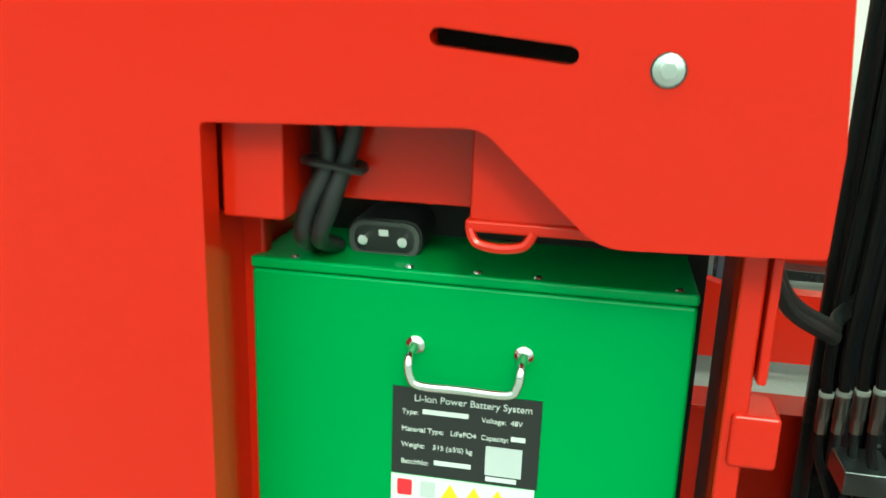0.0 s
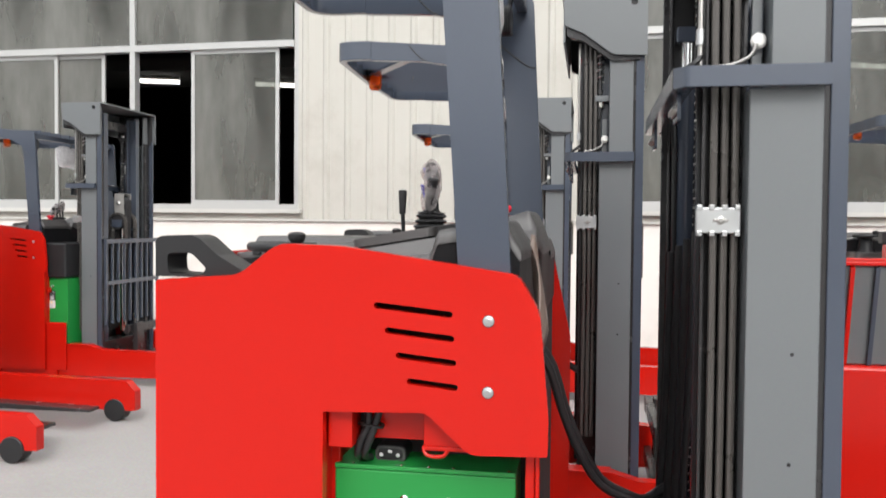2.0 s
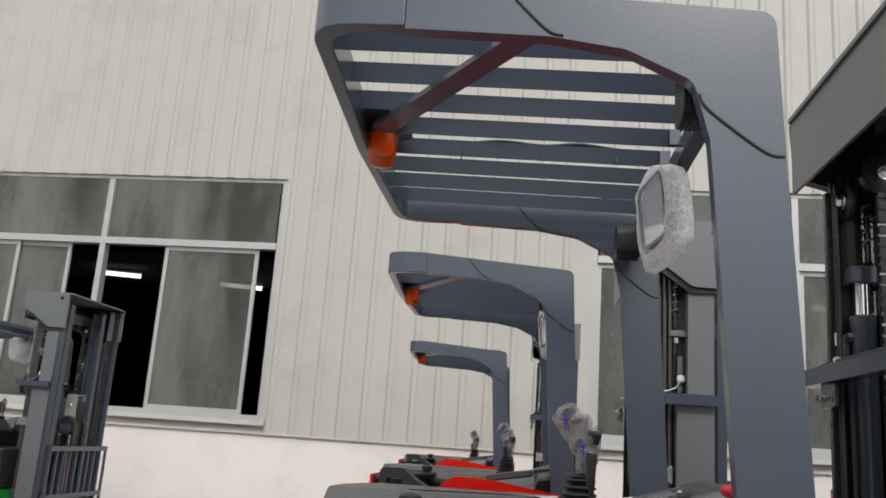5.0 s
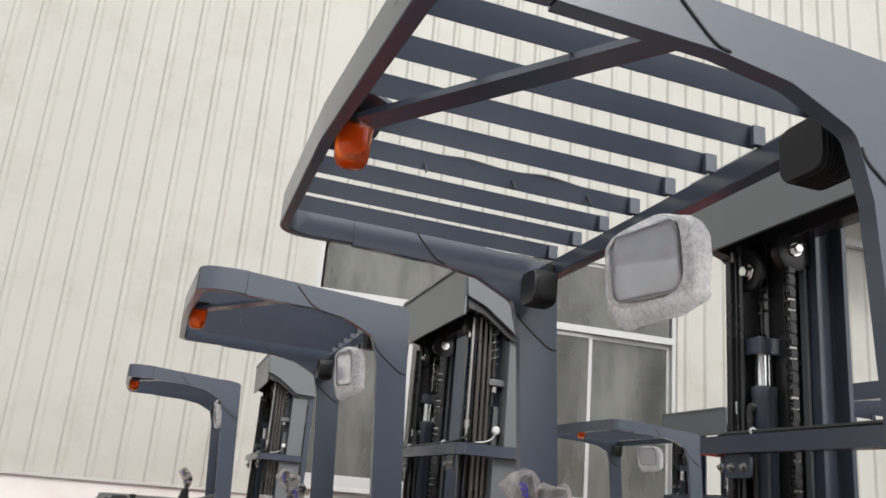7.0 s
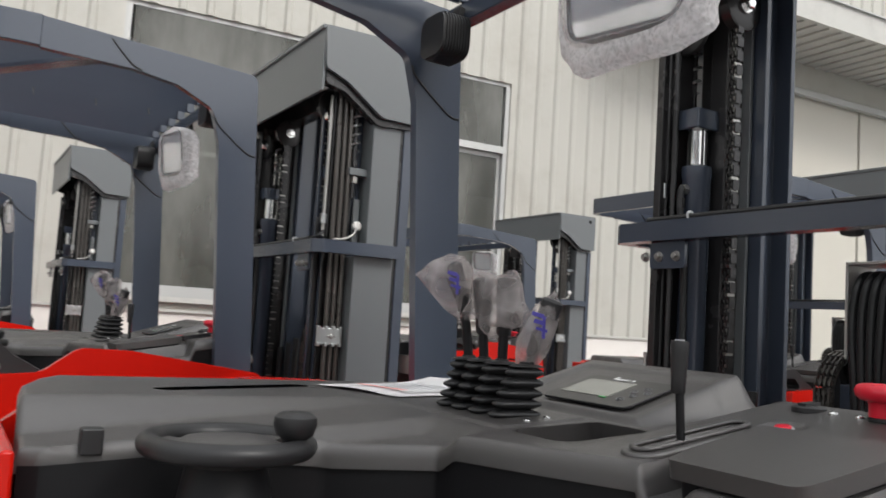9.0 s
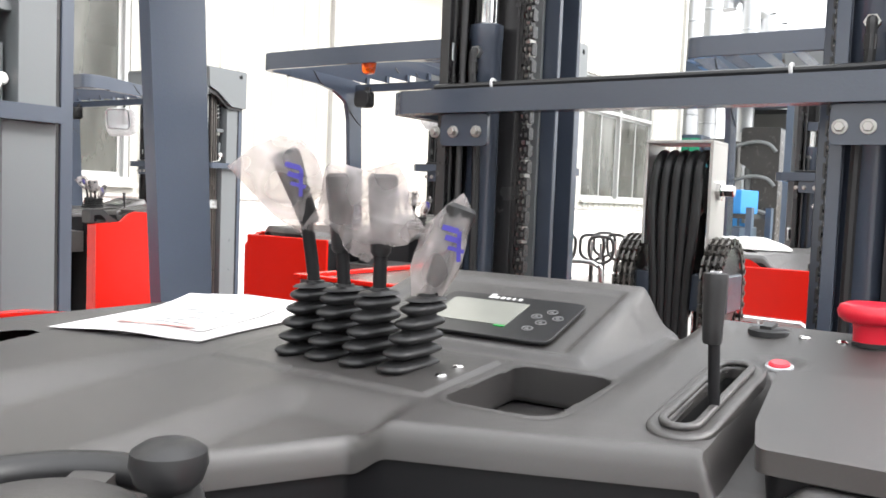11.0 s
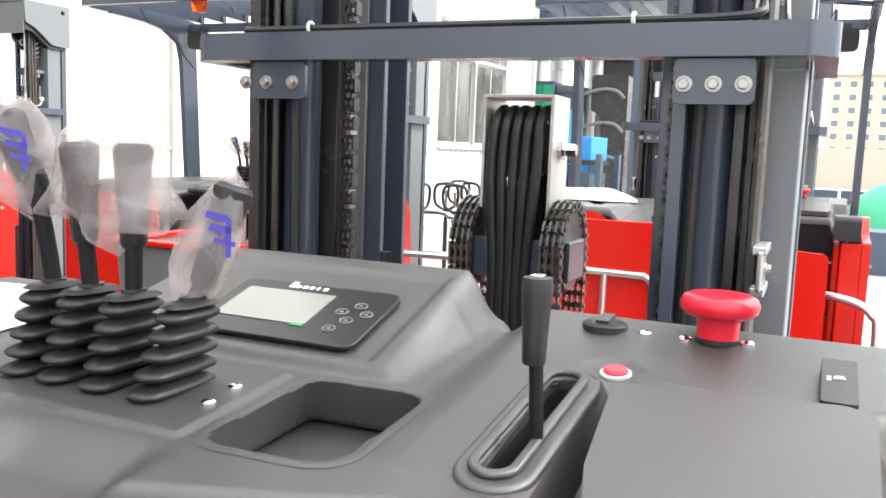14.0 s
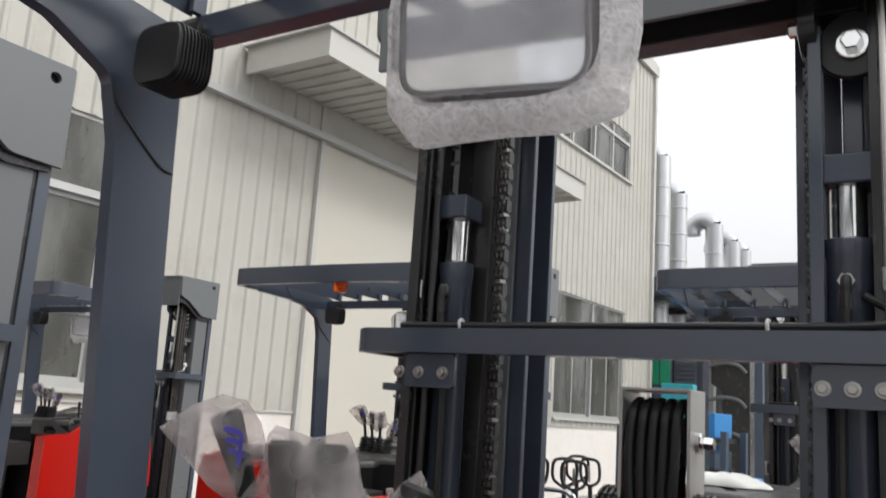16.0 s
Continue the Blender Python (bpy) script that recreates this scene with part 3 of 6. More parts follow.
def add_mast(truck, paint, light_paint):
    M = MAST_MID
    for sgn in (-1, 1):
        def yy(a):
            return M + sgn * a
        lo, hi = sorted((yy(0.455), yy(0.36)))
        part("outer_rail", channel(0.520, 0.668, lo, hi, 0.12, 1.728, 0.016, 1 if sgn < 0 else -1), light_paint, truck, "grey painted mast channel", bevel=0.003)
        part("upper_rail", channel(0.562, 0.668, lo, hi, 1.7285, 2.46, 0.016, 1 if sgn < 0 else -1), light_paint, truck, "grey painted mast channel", bevel=0.003)
        lo, hi = sorted((yy(0.385), yy(0.33 if sgn > 0 else 0.372)))
        part("middle_rail", channel(*((0.44, 0.525) if sgn < 0 else (0.53, 0.60)), lo, hi, 0.14, 2.44, 0.014, 1 if sgn < 0 else -1), GREASED, truck, "oily dark mast rail", bevel=0.002)
        sh = 0.036 if sgn < 0 else 0.0
        lo, hi = sorted((yy(0.285 + sh), yy((0.215 if sgn < 0 else 0.229) + sh)))
        part("inner_rail", channel(0.56, 0.66, lo, hi, 0.16, 2.42, 0.014, 1 if sgn < 0 else -1), paint, truck, bevel=0.002)
        lo, hi = sorted((yy(0.290), yy(0.268)) if sgn < 0 else (yy(0.282), yy(0.259)))
        part("rail_lip", box(*((0.588, 0.600) if sgn < 0 else (0.548, 0.557)), lo, hi, 0.16, 2.40), light_paint, truck, "pale grey rail lip", bevel=0.002)
        lo, hi = sorted((yy(0.340 + sh * 0.5), yy(0.292 + sh)))
        part("guide_rail", box(0.51, 0.60, lo, hi, 0.16, 2.44), GREASED if sgn > 0 else paint, truck, bevel=0.003)
        # lift cylinder with its chrome rod and head block
        cr, cyl_y, top = (0.038, yy(0.337), 1.900) if sgn < 0 else (0.032, yy(0.345), 1.890)
        cyl = part("lift_cylinder", lathe([(cr, 0.3), (cr, top - 0.012), (cr + 0.0025, top - 0.008), (cr + 0.0025, top + 0.016), (cr - 0.004, top + 0.020)], (0.480, cyl_y, 0), "z", 28), paint, truck, "slate grey lift cylinder")
        part("cylinder_rod", rod((0.480, cyl_y, top + 0.015), (0.480, cyl_y, top + 0.105), cr * 0.70, 24), CHROME, cyl, "chrome piston rod")
        part("head_block", box(0.442, 0.518, cyl_y - cr * 1.06, cyl_y + cr * 1.06, top + 0.100, top + 0.146), paint, cyl, bevel=0.004)
        ex = 0.480 - cr
        part("hydraulic_elbow", tube([(ex + 0.004, cyl_y, 1.845), (ex - 0.012, cyl_y, 1.852), (ex - 0.014, cyl_y, 1.80), (ex - 0.006, cyl_y - sgn * 0.01, 1.66), (ex - 0.004, cyl_y - sgn * 0.012, 1.2), (ex - 0.004, cyl_y - sgn * 0.012, 0.6)], 0.008, 8), RUBBER, cyl)
        part("hose_nut", lathe([(0.0095, 0), (0.0095, 0.022)], (ex - 0.0135, cyl_y, 1.810), "z", 6), GREASED, cyl)
        part("elbow_nut", lathe([(0.012, 0), (0.012, -0.014)], (ex + 0.004, cyl_y, 1.852), "x", 6), BRUSHED, cyl)
        if sgn < 0:
            part("slide_rail", channel(0.432, 0.462, yy(0.309), yy(0.289), 0.12, 2.25, 0.008, -1), paint, truck, "slate slide rail", bevel=0.002)
        else:
            part("slide_rail", channel(0.408, 0.500, yy(0.384), yy(0.404), 0.12, 2.25, 0.007, 1), GREASED, truck, "oily black slide rail", bevel=0.002)
            for q in (0.365, 0.388):
                part("guide_rod", rod((0.43, yy(q), 0.2), (0.43, yy(q), 2.28), 0.007, 12), GREASED, truck, "thin black guide rod")
        # leaf chain
        cx, cy, cw = (0.458, yy(0.291), 0.020) if sgn < 0 else (0.500, yy(0.262), 0.026)
        chain = part("lift_chain", chain_mesh(cx, cy, 0.3, 2.26, cw), GREASED, truck, "greased leaf chain", smooth=None)
        pins = bmesh.new()
        for k in range(154):
            rod((cx, cy - 0.0075, 0.3 + 0.0127 * k), (cx, cy + 0.0075, 0.3 + 0.0127 * k), 0.0056, 6, pins)
            if k % 2 == 0:
                box(cx - 0.0108, cx + 0.0108, cy - 0.0088, cy - 0.0064, 0.2965 + 0.0127 * k, 0.3035 + 0.0127 * k, pins)
        part("pin_strip", pins, BRUSHED, chain, "bright chain pins", smooth=None)
        part("chain_wheel", lathe([(0.05, -0.014), (0.056, -0.012), (0.056, 0.012), (0.05, 0.014)], (cx + 0.01, cy, 2.265), "y", 28), GREASED, truck)
        part("wheel_hub", hexbolt((cx + 0.01, cy - sgn * 0.014, 2.265), "y", 0.013, -sgn * 0.02), CHROME, truck)
        disc = part("roller_cover", lathe([(0.016, -0.006), (0.050, -0.006), (0.052, -0.003), (0.052, 0.006), (0.018, 0.006)], (0.452, yy(0.352), 2.216), "x", 36), RUBBER, truck, "round dark roller cover")
        part("cover_bolt", hexbolt((0.445, yy(0.352), 2.216), "x", 0.016, -0.022), CHROME, disc)
        lo, hi = sorted((yy(0.459), yy(0.440)))
        # solid dark strip in place of the shaded groove before the flange
        part("rail_groove", box(0.660, 0.680, min(yy(0.452), yy(0.36)), max(yy(0.452), yy(0.36)), 0.12, 2.20), GREASED, truck)
        part("rail_flange", box(0.679, 0.716, lo, hi, 0.12, 2.22), paint, truck, bevel=0.003)
        # hose bundles beside the rail
        if sgn < 0:
            # dark sheet added behind the hoses to give the gap its shade
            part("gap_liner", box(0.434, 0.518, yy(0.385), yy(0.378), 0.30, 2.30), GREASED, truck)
        for q in range(3):
            part("mast_hose", tube([(0.455 + q * 0.022, yy(0.408), 0.45), (0.457 + q * 0.022, yy(0.406), 1.2), (0.455 + q * 0.022, yy(0.405), 1.9), (0.453 + q * 0.022, yy(0.402), 2.3)], 0.0082, 8), PIPE, truck)
        near, far = yy(0.424), yy(0.416)
        clamp = part("hose_clamp", box(0.418, 0.512, min(near, far), max(near, far), 1.424, 1.480), ZINC, truck, "zinc hose clamp plate", bevel=0.003)
        for q in range(4):
            for z in (1.418, 1.474):
                part("clamp_tab", box(0.420 + q * 0.0262, 0.432 + q * 0.0262, min(yy(0.428), yy(0.409)), max(yy(0.428), yy(0.409)), z, z + 0.012), ZINC, clamp, bevel=0.002)
        part("clamp_bolt", hexbolt((0.470, near, 1.452), "y", 0.006, sgn * 0.008), BRUSHED, clamp)
        part("clamp_wing", box(0.454, 0.486, min(near, yy(0.428)), max(near, yy(0.428)), 1.449, 1.455), BRUSHED, clamp, bevel=0.001)
        if sgn < 0:
            sens = part("pressure_switch", lathe([(0.016, 0), (0.017, -0.012), (0.012, -0.018), (0.004, -0.019)], (0.543, yy(0.402), 1.836), "y", 18), WHITE_PAINT, truck, "white round pressure switch")
            part("switch_cable", tube([(0.537, yy(0.421), 1.828), (0.525, yy(0.424), 1.803), (0.49, yy(0.428), 1.785), (0.45, yy(0.43), 1.780)], 0.004, 8), BRUSHED, sens)
            part("switch_post", box(0.531, 0.553, yy(0.400), yy(0.385), 1.78, 1.93), light_paint, sens, bevel=0.002)
            # dark discs laid on the rail as the shade of two bolt holes
            part("rail_hole", lathe([(0.0042, 0), (0.0042, -0.0012)], (0.614, yy(0.455), 1.172), "y", 10), DARK, truck)
            part("rail_hole", lathe([(0.0042, 0), (0.0042, -0.0012)], (0.612, yy(0.455), 0.939), "y", 10), DARK, truck)
        sx = 0.519
        coil = [(sx + 0.015 * math.cos(a), yy(0.40) + 0.015 * math.sin(a), 2.100 + 0.0028 * k) for k, a in enumerate([0.55 * j for j in range(46)])]
        part("coil_spring", tube(coil, 0.0036, 6, 2), ZINC, truck, "bright coil spring")
        rodp = part("spring_rod", rod((sx, yy(0.40), 1.93), (sx, yy(0.40), 2.32), 0.0085, 10), GREASED, truck)
        part("rod_nut", lathe([(0.015, 0), (0.015, 0.022)], (sx + 0.004, yy(0.40), 1.985), "z", 6), BRUSHED, rodp)
        part("rod_nut", lathe([(0.014, 0), (0.014, 0.018)], (sx, yy(0.40), 2.045), "z", 6), GREASED, rodp)
        part("rod_block", box(0.496, 0.566, yy(0.40) - 0.022, yy(0.40) + 0.022, 2.010, 2.036), light_paint, truck, bevel=0.003)
        for q, r in ((0.4255, 0.006), (0.440, 0.004)):
            part("guide_pin", rod((q, yy(0.392), 1.79), (q, yy(0.392), 2.28), r, 10), BRUSHED if q < 0.43 else GREASED, truck)
        part("hose_sleeve", rod((0.4255, yy(0.392), 1.835), (0.4255, yy(0.392), 1.868), 0.010, 12), ZINC, truck, "zinc hose fitting")
        # bracket with bolts under the yoke
        yb = yy(0.3485 if sgn < 0 else 0.325)
        plt = part("yoke_bracket", plate(rect_loop(yb - 0.051, yb + 0.051, 1.669, 1.7285, 0.010), 0.378, 0.3865, "x"), paint, truck, "slate steel bolt plate", bevel=0.0015)
        for q in (-0.037, 0.0, 0.037) if sgn < 0 else (-0.028, 0.022, 0.062):
            part("bolt", hexbolt((0.378, yb + q, 1.695), "x", 0.0074, -0.011), BRUSHED, plt)
    # dark cross ties between the rails
    part("lower_tie", box(0.52, 0.68, M - 0.36, M + 0.36, 0.16, 0.34), GREASED, truck, bevel=0.004)
    part("upper_tie", box(0.50, 0.56, M - 0.36, M + 0.36, 2.300, 2.372), GREASED, truck, bevel=0.003)
    # yoke across the mast, open to the front
    a = 0.494
    loop = round_loop([(0.362, M - a + 0.034), (0.362, M + a - 0.034), (0.388, M + a), (0.673, M + a), (0.673, M + a - 0.030), (0.412, M + a - 0.030), (0.404, M + a - 0.048), (0.404, M - a + 0.048), (0.412, M - a + 0.030), (0.673, M - a + 0.030), (0.673, M - a), (0.388, M - a)],
                      [0.02, 0.02, 0.02, 0.0, 0, 0, 0, 0, 0, 0, 0, 0.02])
    part("mast_yoke", plate(loop, 1.729, 1.772, "z"), paint, truck, "slate grey cross bar", bevel=0.003)
    part("yoke_cable", tube([(0.392, M + 0.40, 1.780), (0.384, M + 0.2, 1.779), (0.388, M - 0.1, 1.780), (0.392, M - 0.36, 1.782), (0.42, M - 0.40, 1.80), (0.44, M - 0.36, 1.83)], 0.006, 8), RUBBER, truck)
    for q in (0.27, -0.24):
        part("cable_tie", tube([(0.380, M + q, 1.774), (0.378, M + q, 1.785), (0.388, M + q, 1.789), (0.396, M + q, 1.782)], 0.003, 6, 4), WHITE_PRINT, truck)
    # head of the mast
    hl = round_loop([(0.358, 2.345), (0.348, 2.49), (0.725, 2.49), (0.725, 2.205), (0.575, 2.210), (0.44, 2.31)], [0.02, 0.012, 0.012, 0, 0.05, 0.06])
    hole = slot_loop((0.665, 2.445), (0.667, 2.445), 0.016)
    head = part("mast_head", plate(hl, M - 0.49, M - 0.474, "y", [hole]), light_paint, truck, "grey cheek plate of the mast head", bevel=0.003)
    part("cheek_plate", plate(hl, M + 0.474, M + 0.49, "y", [hole]), light_paint, truck, bevel=0.003)
    rear = [(M - 0.474, 2.482), (M + 0.474, 2.482), (M + 0.474, 2.270), (M - 0.474, 2.270)]
    part("head_fascia", plate(rear, 0.350, 0.360, "x"), light_paint, head, bevel=0.002)
    part("head_top", box(0.342, 0.73, M - 0.474, M + 0.474, 2.482, 2.494), light_paint, head)
    part("head_lining", plate(round_loop([(0.366, 2.30), (0.366, 2.47), (0.70, 2.47), (0.70, 2.19), (0.57, 2.185), (0.44, 2.28)], [0.02, 0, 0, 0, 0.05, 0.05]), M - 0.47, M - 0.43, "y"), GREASED, head)
    part("head_lining", plate(round_loop([(0.366, 2.30), (0.366, 2.47), (0.70, 2.47), (0.70, 2.19), (0.57, 2.185), (0.44, 2.28)], [0.02, 0, 0, 0, 0.05, 0.05]), M + 0.43, M + 0.47, "y"), GREASED, head)
    # free-lift hose pulley in its silver fork, with two chain wheels
    px, py = 0.655, 0.405
    fork = part("pulley_fork", box(px - 0.045, px + 0.05, py + 0.058, py + 0.064, 1.50, 1.69), SILVER_BOX, truck, "silver sheet fork of the hose pulley", bevel=0.001)
    part("fork_cheek", box(px - 0.045, px + 0.05, py - 0.064, py - 0.058, 1.46, 1.69), SILVER_BOX, fork, bevel=0.001)
    part("fork_bridge", box(px - 0.045, px + 0.05, py - 0.064, py + 0.064, 1.69, 1.696), SILVER_BOX, fork, bevel=0.001)
    part("fork_bolt", hexbolt((px, py - 0.064, 1.605), "y", 0.012, -0.03), CHROME, fork)
    for q in range(5):
        y = py - 0.040 + q * 0.020
        n = py + (y - py) * 0.74
        part("pulley_hose", tube([(px - 0.052, n, 0.5), (px - 0.055, n, 1.25), (px - 0.055, n, 1.40), (px - 0.055, y, 1.56), (px - 0.04, y, 1.645), (px, y, 1.672), (px + 0.04, y, 1.645), (px + 0.055, y, 1.58), (px + 0.055, n, 1.2), (px + 0.052, n, 0.5)], 0.0092, 10), RUBBER, fork)
        part("pulley_wheel", lathe([(0.05, y - 0.0095 - py), (0.038, y - py), (0.05, y + 0.0095 - py)], (px, py, 1.605), "y", 24), RUBBER, fork)
    part("ram", rod((px, py, 0.4), (px, py, 1.42), 0.03, 20), CHROME, fork, "chrome free-lift ram")
    part("cross_head", box(px - 0.05, px + 0.05, py - 0.105, py + 0.105, 1.38, 1.45), GREY, fork, bevel=0.004)
    for sgn in (-1, 1):
        y = py + sgn * 0.082
        wheel = part("chain_sprocket", lathe([(0.018, -0.018), (0.068, -0.014), (0.074, -0.004), (0.074, 0.004), (0.068, 0.014), (0.018, 0.018)], (px, y, 1.43), "y", 28), GREASED, fork)
        link = bmesh.new()
        for k in range(34):
            if k < 12:
                a0 = math.pi * k / 11
                x, z, dx, dz = px - 0.08 * math.cos(a0), 1.43 + 0.08 * math.sin(a0), math.sin(a0), math.cos(a0)
            else:
                q = (k - 12) // 2
                x = px + (0.08 if k % 2 else -0.08)
                z, dx, dz = 1.41 - q * 0.022, 0.0, 1.0
            for o in (-0.016, -0.005, 0.006, 0.017):
                bar((x - dx * 0.010, y + o, z - dz * 0.010), (x + dx * 0.010, y + o, z + dz * 0.010), 0.004, 0.016, link, up=(1, 0, 0.2))
            rod((x, y - 0.021, z), (x, y + 0.021, z), 0.005, 6, link)
        part("sprocket_chain", link, PIPE, wheel, "oily leaf chain over the wheel", smooth=None)


def add_body(truck):
    panel = part("side_panel", plate(side_outline(), NEAR, NEAR + 0.028, "y", vents()), RED, truck, "glossy red steel side panel with four slots", bevel=0.006, seg=3)
    part("far_panel", plate(round_loop([(-0.87, 0.09), (-0.87, 1.30), (-0.79, 1.36), (-0.42, 1.395), (-0.28, 1.392), (0.07, 1.34), (0.131, 1.06), (0.131, 0.09)], [0, 0.03, 0.05, 0.05, 0.1, 0.03, 0.1, 0]), FAR_SIDE - 0.03, FAR_SIDE, "y"), RED, truck, bevel=0.006, seg=3)
    for z in (1.249, 1.108):
        part("panel_bolt", hexbolt((0.000, NEAR, z), "y", 0.0072, -0.007), ZINC, panel)
        part("bolt_ring", lathe([(0.0122, 0), (0.0122, -0.001)], (0.000, NEAR, z), "y", 20), LABEL_BLACK, panel)
    # rear edge of the panel wraps round, and inner side of the operator's bay
    part("panel_return", box(-0.705, -0.685, NEAR + 0.028, NEAR + 0.10, 0.09, 1.315), RED, truck, bevel=0.006)
    part("bay_wall", box(-0.68, -0.33, NEAR + 0.10, NEAR + 0.12, 0.25, 1.30), RED, truck, bevel=0.004)
    # solid block below the console, its near-black colour stands for the shaded hollow
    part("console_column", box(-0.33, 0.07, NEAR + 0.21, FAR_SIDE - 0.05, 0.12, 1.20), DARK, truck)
    part("step_floor", box(-0.86, -0.33, NEAR + 0.03, FAR_SIDE - 0.03, 0.12, 0.25), RUBBER, truck, "black rubber-matted operator platform")
    # red rear cover under the steering side
    part("rear_cover", box(-0.886, -0.870, 0.47, FAR_SIDE - 0.031, 0.25, 1.352), RED, truck, "red sheet rear cover", bevel=0.005)
    part("inner_cover", box(-0.86, -0.46, 0.47, 0.49, 0.25, 1.20), BLACK, truck, bevel=0.004)
    # battery bay: red posts and header
    part("front_post", box(0.072, 0.091, NEAR + 0.045, NEAR + 0.075, 0.12, 0.995), RED, truck, bevel=0.003)
    part("inner_post", box(0.082, 0.091, NEAR + 0.075, NEAR + 0.20, 0.12, 1.15), RED, truck, bevel=0.002)
    part("header_box", box(-0.336, -0.284, NEAR + 0.030, NEAR + 0.10, 0.975, 1.08), RED, truck, bevel=0.003)
    part("bay_lining", box(-0.356, -0.349, NEAR + 0.029, NEAR + 0.25, 0.10, 0.973), RED, truck, bevel=0.002)
    part("header_plate", box(-0.272, -0.132, NEAR + 0.085, NEAR + 0.095, 0.985, 1.09), RED, truck, bevel=0.002)
    latch = part("latch_plate", box(-0.135, 0.0, NEAR + 0.035, NEAR + 0.045, 0.985, 1.08), RED, truck, bevel=0.003)
    part("latch_flange", box(-0.138, 0.01, NEAR + 0.030, NEAR + 0.11, 0.978, 0.988), RED, latch, bevel=0.003)
    part("latch_ring", tube([(-0.134, NEAR + 0.033, 0.980), (-0.128, NEAR + 0.031, 0.970), (-0.110, NEAR + 0.03, 0.967), (-0.092, NEAR + 0.031, 0.970), (-0.085, NEAR + 0.033, 0.980)], 0.004, 8), RED, latch)
    part("post_tab", box(0.078, 0.116, NEAR + 0.040, NEAR + 0.085, 0.800, 0.846), RED, truck, bevel=0.004)
    part("post_plate", box(0.0925, 0.100, NEAR + 0.040, NEAR + 0.072, 0.872, 0.975), RED, truck, bevel=0.002)
    # chassis and straddle legs
    part("chassis", box(-0.86, 0.20, NEAR + 0.03, FAR_SIDE - 0.02, 0.07, 0.12), RED, truck)
    for y0, y1 in ((NEAR + 0.055, NEAR + 0.125), (FAR_SIDE - 0.155, FAR_SIDE - 0.075)):
        leg = part("straddle_leg", plate(round_loop([(0.092, 0.07), (0.092, 0.345), (0.50, 0.345), (0.62, 0.31), (1.95, 0.29), (2.02, 0.22), (2.02, 0.08), (0.62, 0.07)], [0, 0.01, 0.05, 0.05, 0.02, 0.02, 0, 0]), y0, y1, "y"), RED, truck, "red straddle leg", bevel=0.006)
        part("leg_flange", box(0.092, 0.50, y0 - 0.012, y1 + 0.012, 0.340, 0.350), RED, leg, bevel=0.002)
        part("load_wheel", lathe([(0.03, -0.05), (0.075, -0.05), (0.08, -0.045), (0.08, 0.045), (0.075, 0.05), (0.03, 0.05)], (1.86, (y0 + y1) / 2, 0.08), "y", 24), RUBBER, leg)
    part("drive_wheel", lathe([(0.04, -0.06), (0.11, -0.06), (0.115, -0.05), (0.115, 0.05), (0.11, 0.06), (0.04, 0.06)], (-0.5, 0.6, 0.115), "y", 28), RUBBER, truck)
    # fork carriage low before the mast
    car = part("fork_carriage", box(0.70, 0.74, 0.02, 0.79, 0.42, 0.50), GREASED, truck, bevel=0.004)
    part("carriage_bar", box(0.70, 0.74, 0.02, 0.79, 0.14, 0.22), GREASED, car, bevel=0.004)
    for y in (0.16, 0.65):
        part("fork", plate(round_loop([(0.74, 0.12), (0.74, 0.52), (0.775, 0.52), (0.785, 0.17), (1.85, 0.145), (1.85, 0.125)], [0, 0, 0, 0.03, 0, 0]), y - 0.06, y + 0.06, "y"), GREASED, car, "black steel fork", bevel=0.003)
    # grab handle on the rear of the near panel
    gl = round_loop([(-0.723, 1.322), (-0.726, 1.409), (-0.633, 1.412), (-0.583, 1.369), (-0.513, 1.329), (-0.518, 1.322)], [0, 0.022, 0.045, 0.04, 0.01, 0])
    gh = round_loop([(-0.696, 1.329), (-0.698, 1.372), (-0.643, 1.374), (-0.608, 1.340), (-0.620, 1.326)], [0.014, 0.012, 0.03, 0.015, 0.012])
    part("grab_handle", plate(gl, NEAR + 0.036, NEAR + 0.126, "y", [gh]), RUBBER, truck, "black moulded grab handle", bevel=0.020, seg=4)
    # hose loop to the mast
    loop = [(0.06, 0.06, 1.17), (0.103, 0.10, 1.100), (0.134, 0.16, 0.985), (0.174, 0.22, 0.872), (0.227, 0.29, 0.772), (0.30, 0.356, 0.716), (0.345, 0.47, 0.672), (0.385, 0.61, 0.648), (0.44, 0.69, 0.66)]
    part("hose_loop", tube(loop, 0.0105, 10), RUBBER, truck)
    part("second_hose", tube([(x + 0.006, y + 0.024, z + 0.006) for x, y, z in loop], 0.0100, 10), RUBBER, truck)
    # hose fittings at the foot of the mast
    for k in range(4):
        x, y, z = 0.412 + 0.019 * k, 0.690 - 0.034 * k, 0.462 + 0.020 * k
        fit = part("hose_fitting", rod((x, y, z - 0.060), (x, y, z - 0.030), 0.011, 6), BRUSHED, truck)
        part("crimp_sleeve", rod((x, y, z - 0.032), (x, y, z + 0.022), 0.0125, 14), BRUSHED, fit, "bright crimped hose sleeve")
        part("sleeve_band", rod((x, y, z + 0.015), (x, y, z + 0.024), 0.0137, 14), WHITE_PAINT, fit)
        part("fitting_hose", tube([(x, y, z + 0.02), (x - 0.004, y, z + 0.12), (x + 0.01, y, z + 0.45), (x + 0.02, y, z + 0.9)], 0.0105, 10), RUBBER, fit)
        part("drain_hose", tube([(x, y, z - 0.06), (x + 0.004, y, z - 0.11), (x + 0.03, y - 0.01, z - 0.18), (x + 0.07, y - 0.02, z - 0.30)], 0.009, 8), RUBBER, fit)
    part("valve_block", box(0.425, 0.510, 0.56, 0.66, 0.350, 0.395), ZINC, truck, bevel=0.003)



